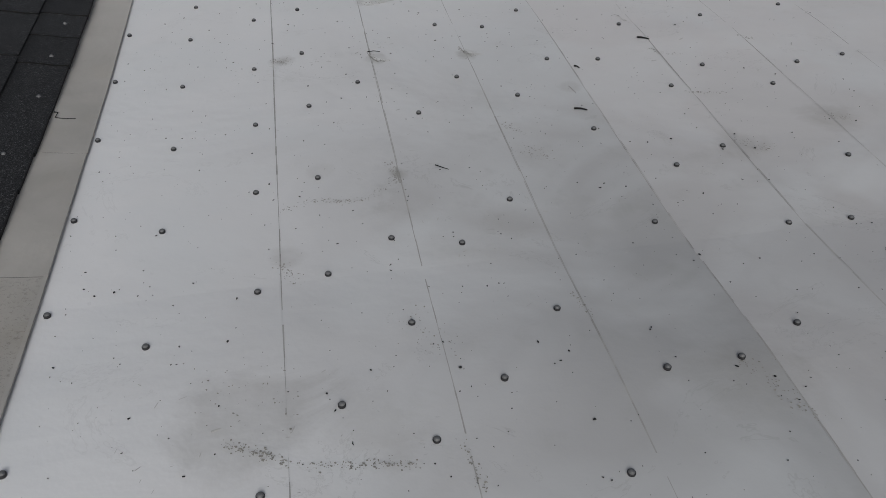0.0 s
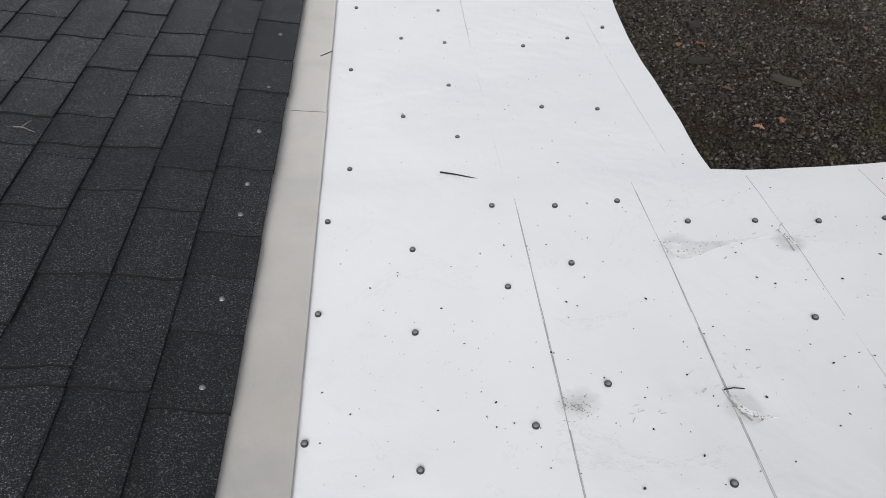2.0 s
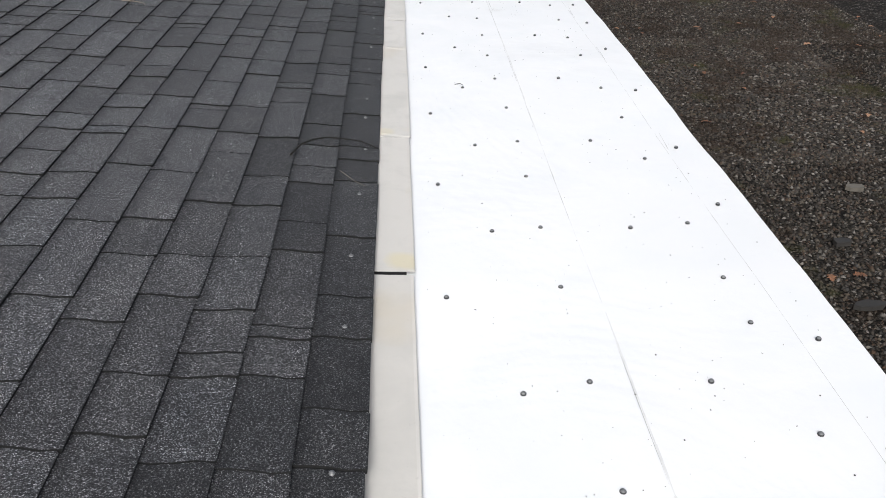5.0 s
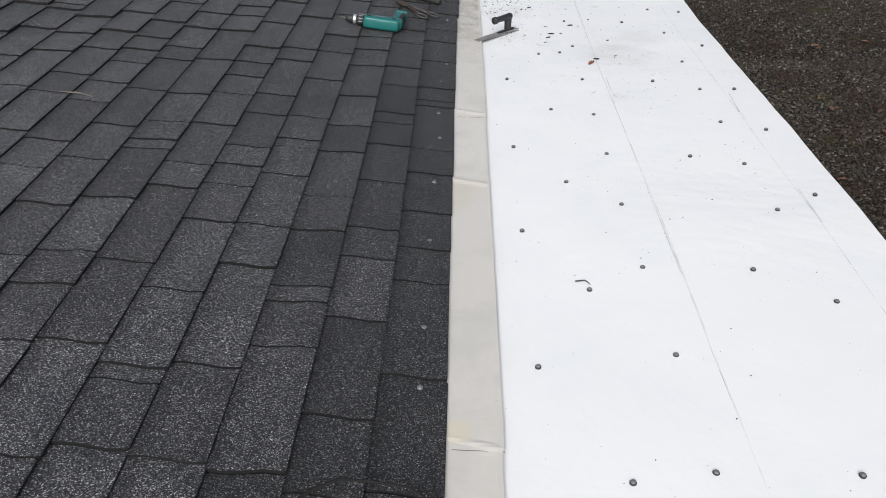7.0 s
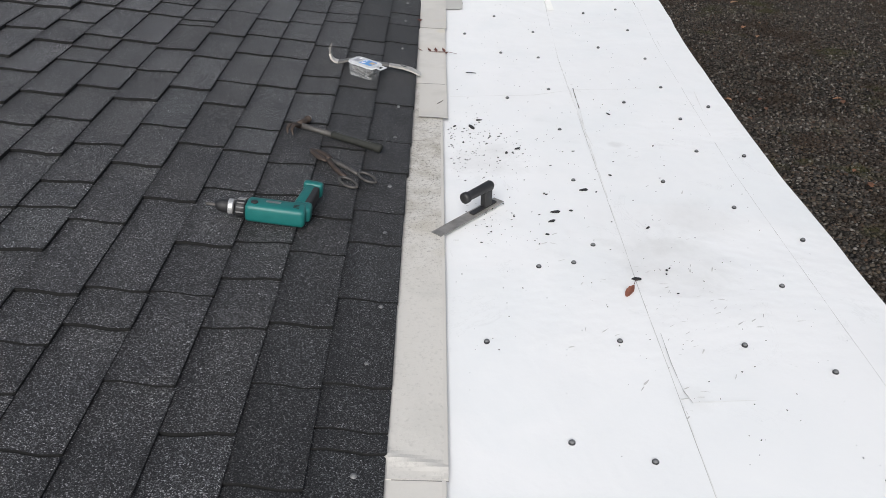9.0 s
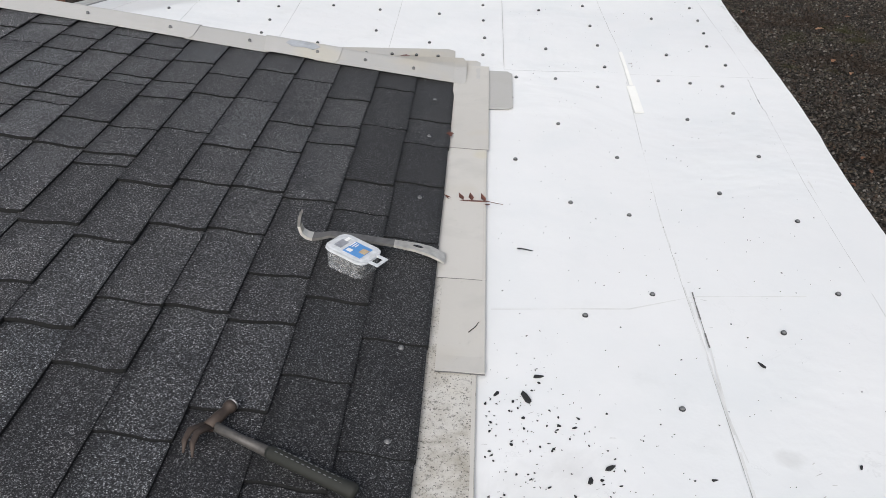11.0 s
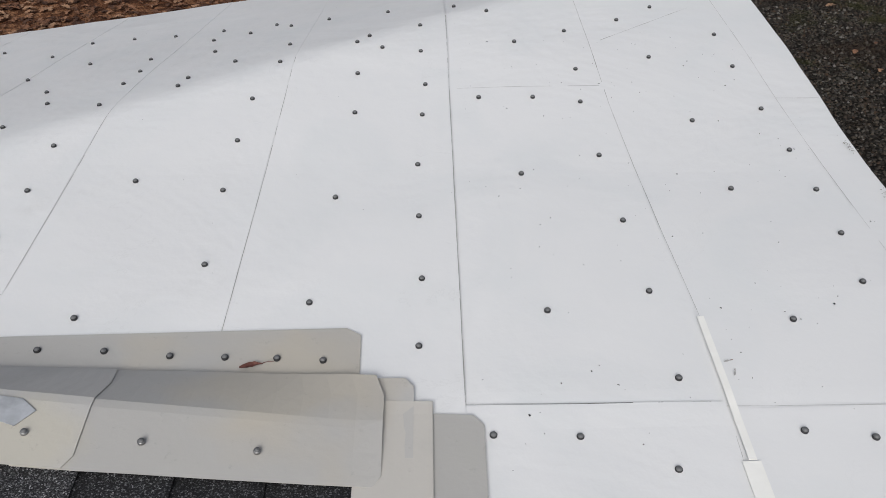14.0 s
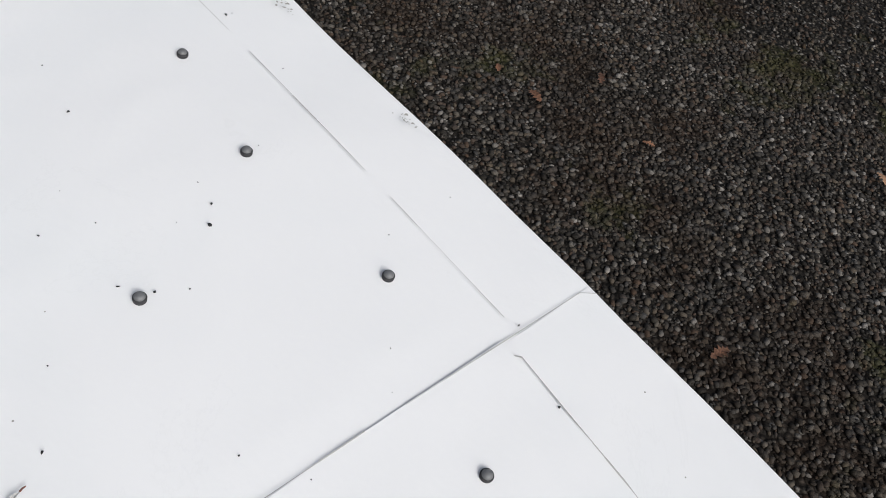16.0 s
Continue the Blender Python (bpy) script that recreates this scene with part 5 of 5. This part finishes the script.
    part("stem", tube([(size * .5, 0, size * .05), (size * .75, size * .05, size * .03), (size * .95, size * .02, size * .01)], [0.001, 0.0009, 0.0007], 4), LEAF_RED, ob)
    ob.matrix_basis = m @ pose(0, 0, 0, 0, 0, turn)
    tagged(ob, category="leaf", group="leaves on the roof")


# torn oak leaf: what shows of it are curled points in a row
points = []
for k, (dx, dy, ln, turn) in enumerate(((-0.062, 0.0, 0.030, 150), (-0.036, 0.002, 0.026, 118), (-0.014, 0.001, 0.026, 100), (0.020, -0.004, 0.030, 110), (0.028, -0.016, 0.020, 250))):
    c, q = math.cos(radians(turn)), math.sin(radians(turn))
    lobe = [(0, 0, 0.002), (ln * 0.4, 0.008, 0.007), (ln, 0.001, 0.012), (ln * 0.45, -0.007, 0.004), (ln * 0.5, 0, 0.003)]
    lobe += [(x, y, z - 0.0008) for x, y, z in lobe]
    points.append(rows_mesh([(dx + x * c - y * q, dy + x * q + y * c, z) for x, y, z in lobe], [(0, 4, 1), (1, 4, 2), (2, 4, 3), (3, 4, 0), (5, 6, 9), (6, 7, 9), (7, 8, 9), (8, 5, 9)]))
torn = part("fallen_leaf", join(*points, tube([(-0.07, 0, 0.001), (0.0, -0.002, 0.002), (0.03, -0.006, 0.003)], [0.0022, 0.003, 0.0022], 5, 0.5)), LEAF_RED, None, "torn red-brown oak leaf curled over the flashing edge")
part("stem", tube([(0.03, -0.006, 0.003), (0.045, -0.010, 0.002), (0.065, -0.006, -0.004)], [0.001, 0.0009, 0.0007], 4), LEAF_RED, torn)
torn.matrix_basis = pose(-0.024, 12.468, flash_z(0.009)(-0.03, 12.485), 0, 0, 0) @ Matrix.Scale(1.2, 4)
tagged(torn, category="leaf", group="leaves on the roof")
leaf(0, 0, 0.064, 60, 8, flat_pose(0.475, 10.45, 0.006), "red-brown leaf lying on the white roof", False, 0.6, LEAF_BROWN)
leaf(0, 0, 0.048, 12, 9, pose(-0.36, 13.738, flat_z(-.36, 13.738) + 0.016), "torn red leaf caught against the flashing", False, 0.6)
leaf(0, 0, 0.036, 100, 3, pose(-0.128, 12.92, slope_z(-0.128, 12.92) + 0.016), "dark red leaf caught at the shingle edge", True, 0.8)


leaf(0, 0, 0.014, 15, 4, flat_pose(0.620, 13.742, 0.004), "grey torn scrap lifted beside the seam tape", False, 0.8, GRIME)
leaf(0, 0, 0.014, 70, 5, flat_pose(0.626, 13.708, 0.004), "small grey torn scrap beside the seam tape", False, 0.6, GRIME)


def twig(name, pts, r, m, label, pale=False):
    ob = part(name, tube(pts, [r * (1 - 0.6 * k / len(pts)) for k in range(len(pts))], 5), PALE_TWIG if pale else TWIG, None, label)
    ob.matrix_basis = m
    tagged(ob, category="twig", group="twigs on the roof")


twig("twig", [(-0.161, -0.13, 0.0), (-0.145, -0.08, 0.004), (-0.134, -0.048, 0.008), (-0.096, -0.002, 0.010), (-0.05, 0.028, 0.012), (0.002, 0.032, 0.012), (0.08, 0.03, 0.009), (0.15, -0.009, 0.002)], 0.0050, slope_pose(-0.29, 7.85, 0.024), "dark bent twig lying across the shingles")
twig("twig", [(-0.046, 0.05, 0), (-0.012, -0.004, 0.004), (0.01, -0.035, 0.004), (0.046, -0.056, 0)], 0.0014, slope_pose(-0.226, 7.586, 0.016), "thin pale twig on the shingles", True)
twig("twig", [(-0.028, -0.005, 0), (-0.004, -0.008, 0.003), (0.03, -0.022, 0)], 0.0018, slope_pose(-0.788, 4.308, 0.015), "thin pale twig on the shingles", True)
twig("twig", [(-0.006, 0.0, 0.002), (0.0, 0.018, 0.003), (0.004, 0.036, 0)], 0.0015, slope_pose(-0.788, 4.308, 0.015), "thin pale twig on the shingles", True)
twig("twig", [(-0.07, 0.02, 0), (0.0, 0.02, 0.004), (0.05, 0.005, 0.003), (0.06, -0.02, 0)], 0.0028, slope_pose(-1.46, 9.52, 0.012), "pale dry twig on the shingles", True)
twig("twig", [(-0.06, 0.02, 0.0), (-0.02, 0.005, 0.003), (0.06, -0.02, 0.0)], 0.0026, flat_pose(0.37, 4.235, 0.005, 0), "thin dark twig on the white roof")
twig("twig", [(-0.03, 0.03, 0), (-0.015, 0.012, 0.008), (-0.02, -0.01, 0.004), (0.0, -0.02, 0.006), (0.035, -0.012, 0)], 0.0017, pose(-0.11, 3.06, flash_z(0.004)(-0.11, 3.06)), "curled dark stem on the flashing")
twig("twig", [(-0.02, -0.02, 0), (0.02, 0.02, 0.002)], 0.002, pose(-0.037, 5.075, flash_z(0.004)(-0.037, 5.075)), "short dark twig on the flashing")
twig("twig", [(-0.006, 0.014, 0), (0.004, -0.012, 0.002)], 0.0024, flat_pose(0.335, 6.12, 0.006), "short dark twig on the white roof")
twig("twig", [(-0.022, 0.004, 0.002), (-0.008, 0.0, 0.004), (0.02, -0.008, 0.003)], 0.0024, flat_pose(0.115, 12.208, 0.004), "short black drip of tar on the white roof")
twig("twig", [(-0.026, 0.002, 0.003), (0.0, 0.004, 0.006), (0.012, -0.010, 0.002)], 0.002, flat_pose(0.222, 8.65, 0.006), "short dark twig caught on a fastener")

twig("twig", [(-0.018, 0.007, 0), (0.0, 0.001, 0.003), (0.018, -0.008, 0.002)], 0.0034, flat_pose(1.356, 2.84, 0.009), "thick black twig on the white roof")
twig("twig", [(-0.016, 0.014, 0), (0.0, -0.002, 0.002), (0.016, -0.010, 0)], 0.0014, flat_pose(0.90, 2.60, 0.008), "thin curved stem on the white roof")
twig("twig", [(-0.012, 0.008, 0.002), (0.0, 0.0, 0.005), (0.026, -0.006, 0.002)], 0.0036, flat_pose(1.712, 3.275, 0.008), "black twig caught in a lap")
twig("twig", [(-0.005, 0.008, 0), (0.0, 0.0, 0.003), (0.006, -0.010, 0.001)], 0.003, flat_pose(1.433, 3.114, 0.008), "short black twig on the white roof")
twig("twig", [(-0.02, 0.0, 0.001), (0.0, 0.003, 0.003), (0.022, 0.002, 0.001)], 0.0016, flat_pose(0.815, 3.365, 0.008), "thin dark twig lying over a lap")
twig("twig", [(-0.012, -0.02, 0), (0.004, 0.0, 0.002), (0.012, 0.022, 0.0)], 0.0014, pose(-0.025, 11.82, flash_z(0.009)(-0.025, 11.82)), "thin dark stem on the flashing")

crumbs = [chip(i) for i in range(6)]


def on_roof(n, x0, x1, y0, y1, lo, hi, dense=None):
    s = strewn(n, x0, x1, y0, y1, lo, hi, 0)
    for row in s:
        if dense:
            row[0], row[1] = dense[0] + rng.normal() * dense[2], dense[1] + rng.normal() * dense[3]
            row[0] = x0 + abs(row[0] - x0)
        lift = on_top(row[0], row[1])
        row[2] = flat_z(row[0], row[1]) + swell(row[0], row[1]) + lift
        row[5] = rng.uniform(0.35, 1.0)
    return s


scatter("granules", "tiny dark granules strewn over the white roof", "granules", crumbs,
        np.concatenate([on_roof(900, 0.0, 3.2, 0.9, 4.1, 0.0025, 0.007), on_roof(700, 0.0, 1.9, 1.4, 3.9, 0.0016, 0.005), on_roof(420, 0.0, 1.05, 4.2, 10.2, 0.002, 0.006),
                        on_roof(260, 0.01, 1.05, 10.2, 12.6, 0.002, 0.006), on_roof(220, 0.1, 1.15, 12.6, 15.4, 0.002, 0.006)]), CRUMB)
scatter("shingle_crumbs", "black crumbs of torn shingle beside the flashing", "crumbs", crumbs,
        np.concatenate([on_roof(170, 0.005, 1, 10, 12, 0.0015, 0.009, (0.06, 11.47, 0.10, 0.15)), on_roof(90, 0.005, 1, 10, 12, 0.0015, 0.009, (0.20, 11.30, 0.10, 0.12)),
                        on_roof(60, 0.005, 1, 10, 12, 0.002, 0.009, (0.12, 10.82, 0.06, 0.10)), on_roof(22, 0.005, 1, 10, 12, 0.003, 0.012, (0.4, 10.75, 0.2, 0.2))]), CRUMB)
def smears(n, x, y, sx, sy, lo, hi):
    s = on_roof(n, -0.01, 3, 0, 16, lo * 0.7, hi * 0.8, (x, y, sx, sy))
    s[:, 5] *= 0.22
    s[:, 4] = rng.normal(0.6, 0.5, n)
    return s


def arc(points, n, spread):
    """Dirt left in a line where a puddle dried."""
    s = on_roof(n, -0.01, 3, 0, 16, 0.002, 0.006)
    k = rng.uniform(0, len(points) - 1.001, n)
    xs, ys = zip(*points)
    s[:, 0] = np.interp(k, range(len(xs)), xs) + rng.normal(0, spread, n)
    s[:, 1] = np.interp(k, range(len(ys)), ys) + rng.normal(0, spread, n)
    for row in s:
        row[2] = flat_z(row[0], row[1]) + swell(row[0], row[1]) + 0.0074
    return s


scatter("dried_dirt", "grey-brown dirt dried in curved lines on the white roof", "dirt", [flake(i + 20) for i in range(6)],
        np.concatenate([arc([(0.365, 1.747), (0.421, 1.717), (0.466, 1.689)], 130, 0.006), arc([(0.49, 1.68), (0.566, 1.666), (0.631, 1.659), (0.676, 1.646)], 130, 0.006), arc([(0.30, 1.9), (0.40, 1.85), (0.47, 1.80)], 60, 0.05),
                        arc([(0.485, 2.474), (0.569, 2.508), (0.622, 2.491), (0.677, 2.485), (0.756, 2.544), (0.786, 2.603)], 150, 0.006), arc([(0.80, 3.36), (0.81, 3.31), (0.85, 3.29)], 60, 0.006),
                        # the two arcs from x 0.8, y 3.85 fill in a crease's shading
                        arc([(1.095, 3.34), (1.11, 3.29), (1.14, 3.27)], 60, 0.005), arc([(1.11, 3.86), (1.118, 3.82)], 40, 0.003), arc([(0.80, 3.87), (0.86, 3.845), (0.96, 3.84), (1.10, 3.85)], 40, 0.005),
                        arc([(0.815, 3.83), (0.85, 3.80), (0.90, 3.81)], 30, 0.010), arc([(1.40, 3.88), (1.42, 3.82)], 50, 0.005), arc([(1.70, 3.50), (1.72, 3.42)], 50, 0.006), arc([(1.72, 3.2), (1.735, 3.15), (1.80, 3.14)], 70, 0.005),
                        arc([(1.70, 2.89), (1.76, 2.87), (1.82, 2.86)], 50, 0.004), arc([(1.73, 2.6), (1.76, 2.54), (1.80, 2.55)], 80, 0.014), arc([(2.04, 3.24), (2.08, 3.20)], 40, 0.006), arc([(2.03, 2.68), (2.10, 2.64)], 60, 0.014),
                        arc([(0.765, 2.66), (0.785, 2.55)], 70, 0.007), arc([(1.226, 14.63), (1.224, 14.56)], 60, 0.005), arc([(1.224, 14.37), (1.217, 14.28), (1.213, 14.19)], 110, 0.005), arc([(1.217, 13.95), (1.219, 13.92)], 20, 0.004), arc([(1.12, 2.80), (1.15, 2.74)], 50, 0.008), arc([(0.498, 3.37), (0.53, 3.34)], 80, 0.012), arc([(0.47, 2.26), (0.505, 2.19)], 50, 0.008),
                        arc([(0.76, 1.68), (0.775, 1.58)], 50, 0.005), arc([(1.32, 1.78), (1.38, 1.62)], 80, 0.012), arc([(1.07, 2.04), (1.09, 1.96)], 40, 0.004), arc([(1.13, 2.66), (1.20, 2.60)], 60, 0.02), arc([(0.73, 2.05), (0.77, 1.9)], 60, 0.03)]),
        plain("dried_mud", (0.30, 0.29, 0.265), 0.95, 0, 0.4, 80.0))
def stain(outline, colour, label):
    ob = part("grey_patch", panel(outline, lambda x, y: flat_z(x, y) + swell(x, y) + 0.0066, 0.0005, 0.02), colour, None, label)
    tagged(ob, category="stain", group="stains on the white roof")


PALE_DIRT_SHADE = plain("pale_dirt_shade", (0.66, 0.66, 0.65), 0.9, 0, 0.25, 28.0)
# this first patch puts the grey shading of a crease into colour
stain([(0.812, 3.868), (0.86, 3.850), (0.97, 3.846), (1.08, 3.852), (1.0, 3.838), (0.94, 3.822), (0.885, 3.795), (0.845, 3.785), (0.828, 3.81)], PALE_DIRT_SHADE, "grey shading of a crease, painted on the white sheet")
stain([(1.100, 3.872), (1.118, 3.850), (1.126, 3.812), (1.116, 3.815), (1.104, 3.845)], PALE_DIRT_SHADE, "short grey smudge beside a lap")
stain([(0.806, 3.345), (0.826, 3.315), (0.870, 3.290), (0.835, 3.292), (0.808, 3.315)], PALE_DIRT_SHADE, "grey smudge beside a lap")
stain([(1.118, 3.33), (1.132, 3.295), (1.17, 3.272), (1.135, 3.272), (1.12, 3.295)], PALE_DIRT_SHADE, "grey smudge beside a lap")
scatter("dirt_smears", "grey scuffs and smears of dirt on the white roof", "dirt", [flake(i) for i in range(6)],
        # the clusters at y 3.3 to 3.9 stand for wrinkles as well as dirt
        np.concatenate([smears(26, 0.58, 3.33, 0.10, 0.05, 0.006, 0.03), smears(26, 0.83, 3.37, 0.05, 0.05, 0.006, 0.03), smears(20, 1.08, 3.86, 0.10, 0.03, 0.006, 0.04),
                        smears(22, 0.84, 2.45, 0.03, 0.25, 0.006, 0.03), smears(22, 1.18, 2.6, 0.05, 0.3, 0.006, 0.03), smears(24, 0.35, 1.75, 0.18, 0.08, 0.006, 0.03),
                        smears(26, 1.86, 3.2, 0.08, 0.3, 0.006, 0.04), smears(20, 2.28, 3.0, 0.1, 0.3, 0.006, 0.04), smears(110, 0.55, 10.62, 0.13, 0.28, 0.006, 0.035), smears(60, 0.62, 10.35, 0.14, 0.12, 0.006, 0.03), smears(40, 0.16, 11.2, 0.12, 0.3, 0.006, 0.03),
                        smears(14, 0.50, 10.02, 0.05, 0.04, 0.006, 0.04), smears(16, 0.53, 11.95, 0.02, 0.15, 0.006, 0.03), smears(12, 0.68, 11.33, 0.04, 0.05, 0.006, 0.03)]),
        plain("grey_dirt", (0.50, 0.495, 0.48), 0.9, 0, 0.35, 60.0))
for x, y, s, a in ((0.094, 11.588, 0.046, 110), (0.122, 11.660, 0.028, 10), (0.029, 11.597, 0.022, 50), (0.252, 11.389, 0.028, 30), (0.211, 11.352, 0.024, 80), (0.192, 11.50, 0.014, 20), (0.645, 11.728, 0.026, 120),
                   (0.453, 11.369, 0.014, 10), (0.753, 11.419, 0.014, 60), (0.445, 11.055, 0.036, 5), (0.333, 10.90, 0.034, 8), (0.313, 10.84, 0.026, 30), (0.29, 10.757, 0.020, 0), (0.505, 10.51, 0.030, 0), (0.60, 10.80, 0.020, 40)):
    sv, sf = chip(int(x * 1000 + y * 10))
    bm = rows_mesh([(v[0] * s, v[1] * s * 0.45, v[2] * s * 0.5) for v in sv], [tuple(int(i) for i in t) for t in sf])
    ob = part("shingle_scrap", bm, CRUMB, None, "black scrap of torn shingle on the white roof")
    ob.matrix_basis = flat_pose(x, y, 0.0038, a)
    tagged(ob, category="scrap", group="torn shingle scraps")

# ---- shingles ----
under = part("shingle_deck", join(sheet(-6.0, -0.165, -0.9, 13.46, -0.010, 0.3, 0.09, height=slope_z, wavy=False), sheet(-0.164, -0.045, -0.9, 13.5, 0.001, 0.1, 0.02, wavy=False)), FELT, None, "black felt underlay below the shingles")
tagged(under, category="underlay", kind="structure")
shingle_roof = tagged(new("shingle_roof"), "charcoal laminated asphalt shingles laid in staggered courses", "roof", kind="structure")


def tab_shape(length, high, skew):
    """One tab: thick at its lower (east) edge, tucked under at the other, its cut ends a little askew and uneven."""
    e, w, h = 0.0, -COURSE - 0.012, length / 2 - 0.0020
    top_e, top_w = 0.0098 + high, 0.0018 + high * 0.6
    proud = 0.0026
    mid, top_m = w * 0.5, (top_e + top_w) / 2
    bow, q1, q3 = skew * 1.1, w * 0.25, w * 0.75
    v = [(w, -h + skew, top_w), (q3, -h + bow * 1.5, (top_w + top_m) / 2), (mid, -h + bow * 0.8, top_m), (q1, -h - bow * 0.5, (top_e + top_m) / 2), (e - 0.005, -h, top_e), (e, -h + 0.004, top_e - 0.0015),
         (e, h - 0.004, top_e - 0.0015), (e - 0.005, h, top_e), (q1, h - bow * 0.5, (top_e + top_m) / 2), (mid, h + bow * 0.8, top_m), (q3, h + bow * 1.5, (top_w + top_m) / 2), (w, h + skew, top_w)]
    n = len(v)
    v = [(x, y, z + (proud if y < 0 else 0.0)) for x, y, z in v]
    v += [(x, y, -0.003) for x, y, _ in v]
    f = [(i, i + 1, n - 2 - i, n - 1 - i) for i in range(n // 2 - 1)] + [((i + 1) % n, i, n + i, n + (i + 1) % n) for i in range(n)]
    return v, f


def granules_on_top(me):
    """The faces on top carry granules; the cut edges show bare black asphalt."""
    me.materials.append(EDGE)
    for poly in me.polygons:
        poly.material_index = 0 if poly.normal.z > 0.7 else 1


EDGE = plain("bare_asphalt_edge", (0.006, 0.006, 0.006), 0.95)
# where the tabs of the lowest courses are cut, course by course from the flashing up
CUTS = [
    (3.04, 3.37, 3.58, 3.765, 3.925, 4.225, 4.49, 4.68, 4.92, 5.24, 5.505, 5.68, 5.83, 6.21, 6.39, 6.66, 6.85, 7.18, 7.57, 7.755, 7.88, 8.22, 8.60, 8.77, 8.98, 9.245, 9.43, 9.83, 9.89, 10.03, 10.36, 10.64, 10.83, 11.11, 11.355, 11.715, 12.17, 12.51, 12.81, 13.02),
    (2.88, 3.10, 3.41, 3.74, 4.005, 4.19, 4.56, 4.89, 5.10, 5.42, 5.63, 5.72, 5.895, 6.19, 6.49, 6.64, 6.69, 7.07, 7.25, 7.53, 7.67, 7.855, 8.07, 8.41, 8.69, 8.85, 9.15, 9.43, 9.62, 9.72, 10.01, 10.23, 10.56, 10.76, 10.97, 11.25, 11.55, 11.84, 12.28, 12.47, 12.90, 13.27),
    (3.03, 3.41, 3.46, 3.74, 4.065, 4.275, 4.575, 4.855, 5.04, 5.41, 5.68, 6.00, 6.21, 6.48, 6.57, 6.75, 7.02, 7.34, 7.56, 7.90, 8.285, 8.46, 8.53, 8.81, 9.02, 9.335, 9.555, 9.85, 10.20, 10.41, 10.59, 10.87, 11.09, 11.43, 11.72, 11.915, 12.31, 12.70, 12.85, 13.10),
    (4.19, 4.25, 4.41, 4.71, 4.97, 5.16, 5.435, 5.64, 5.97, 6.27, 6.47, 6.79, 7.00, 7.33, 7.72, 7.905, 8.185, 8.59, 8.80, 9.12, 9.325, 9.39, 9.585, 9.975, 10.31, 10.54, 10.86, 11.13, 11.32, 11.73, 12.08, 12.32, 12.59, 12.80, 13.22),
    (4.38, 4.59, 4.91, 5.25, 5.51, 5.68, 6.09, 6.22, 6.66, 6.98, 7.19, 7.53, 7.92, 8.11, 8.16, 8.45, 8.79, 9.01, 9.15, 9.29, 9.565, 9.755, 10.15, 10.30, 10.76, 11.14, 11.49, 11.72, 12.06, 12.31, 12.55, 12.95, 13.25),
    (6.42, 6.75, 7.15, 7.55, 7.88, 8.22, 8.55, 8.96, 9.12, 9.43, 9.72, 9.91, 10.07, 10.26, 10.6, 10.95, 11.25, 11.6, 11.95, 12.25, 12.62, 12.93, 13.13),
]
shapes, meshes, dim_meshes = {}, {}, {}


def tab(ln, hi, sk, dark):
    """The mesh of one kind of tab, made when first asked for."""
    store = dim_meshes if dark else meshes
    if (ln, hi, sk) not in store:
        store[ln, hi, sk] = mesh_of(rows_mesh(*tab_shape(ln, hi, sk)), "shingle", SHINGLE_DIM if dark else SHINGLE)
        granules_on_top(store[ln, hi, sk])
    return store[ln, hi, sk]


def course_ends(c, rnd):
    """Where the tabs of a course begin and end: random lengths, then the known cuts."""
    known = CUTS[c] if c < len(CUTS) else ()
    stop = known[0] - 0.12 if known else 13.4
    ends = [-0.8 + rnd.uniform(0, 0.2)]
    while ends[-1] < stop:
        ends.append(ends[-1] + rnd.choice((0.07, 0.15, 0.19, 0.22, 0.26, 0.29, 0.33, 0.38)))
    if known:
        ends = [e for e in ends if e < stop] + list(known)
    return [e for e in ends if e < 13.45] + [13.52]


rnd = random.Random(12)
rest_v, rest_f = [], []
for c in range(39):
    ends = course_ends(c, rnd)
    tall = False
    for y0, y1 in zip(ends, ends[1:]):
        ln, yc = round(y1 - y0, 2), (y0 + y1) / 2
        tall = not tall
        hi, sk = 0.0016 if tall else 0.0, -0.005 if c % 4 == 2 else 0.005
        x = FIRST_X - COURSE * c + 0.012 * min(1.0, max(0.0, (yc - 10.8) / 0.8)) * max(0.0, 1 - c / 3)
        m = slope_pose(x + rnd.uniform(-0.002, 0.002), yc, rnd.uniform(-0.0006, 0.0006), rnd.uniform(-0.5, 0.5))
        if c < 6 and 2.5 < yc:
            # the dimmed copy goes to the low courses and the start
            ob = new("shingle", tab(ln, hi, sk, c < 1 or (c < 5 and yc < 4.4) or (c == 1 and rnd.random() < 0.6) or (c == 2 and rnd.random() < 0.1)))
            ob.parent = shingle_roof
            ob.matrix_basis = m
        else:
            if (ln, hi, sk) not in shapes:
                shapes[ln, hi, sk] = tab_shape(ln, hi, sk)
            v, f = shapes[ln, hi, sk]
            b = len(rest_v)
            rest_v += [tuple(m @ Vector(p)) for p in v]
            rest_f += [tuple(b + i for i in q) for q in f]
me = bpy.data.meshes.new("upper_shingles")
me.from_pydata(rest_v, [], rest_f)
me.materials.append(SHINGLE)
me.update()
granules_on_top(me)
more = new("upper_shingles", me)
more.parent = shingle_roof
tagged(more, "charcoal shingles further up the slope", kind="stuff")
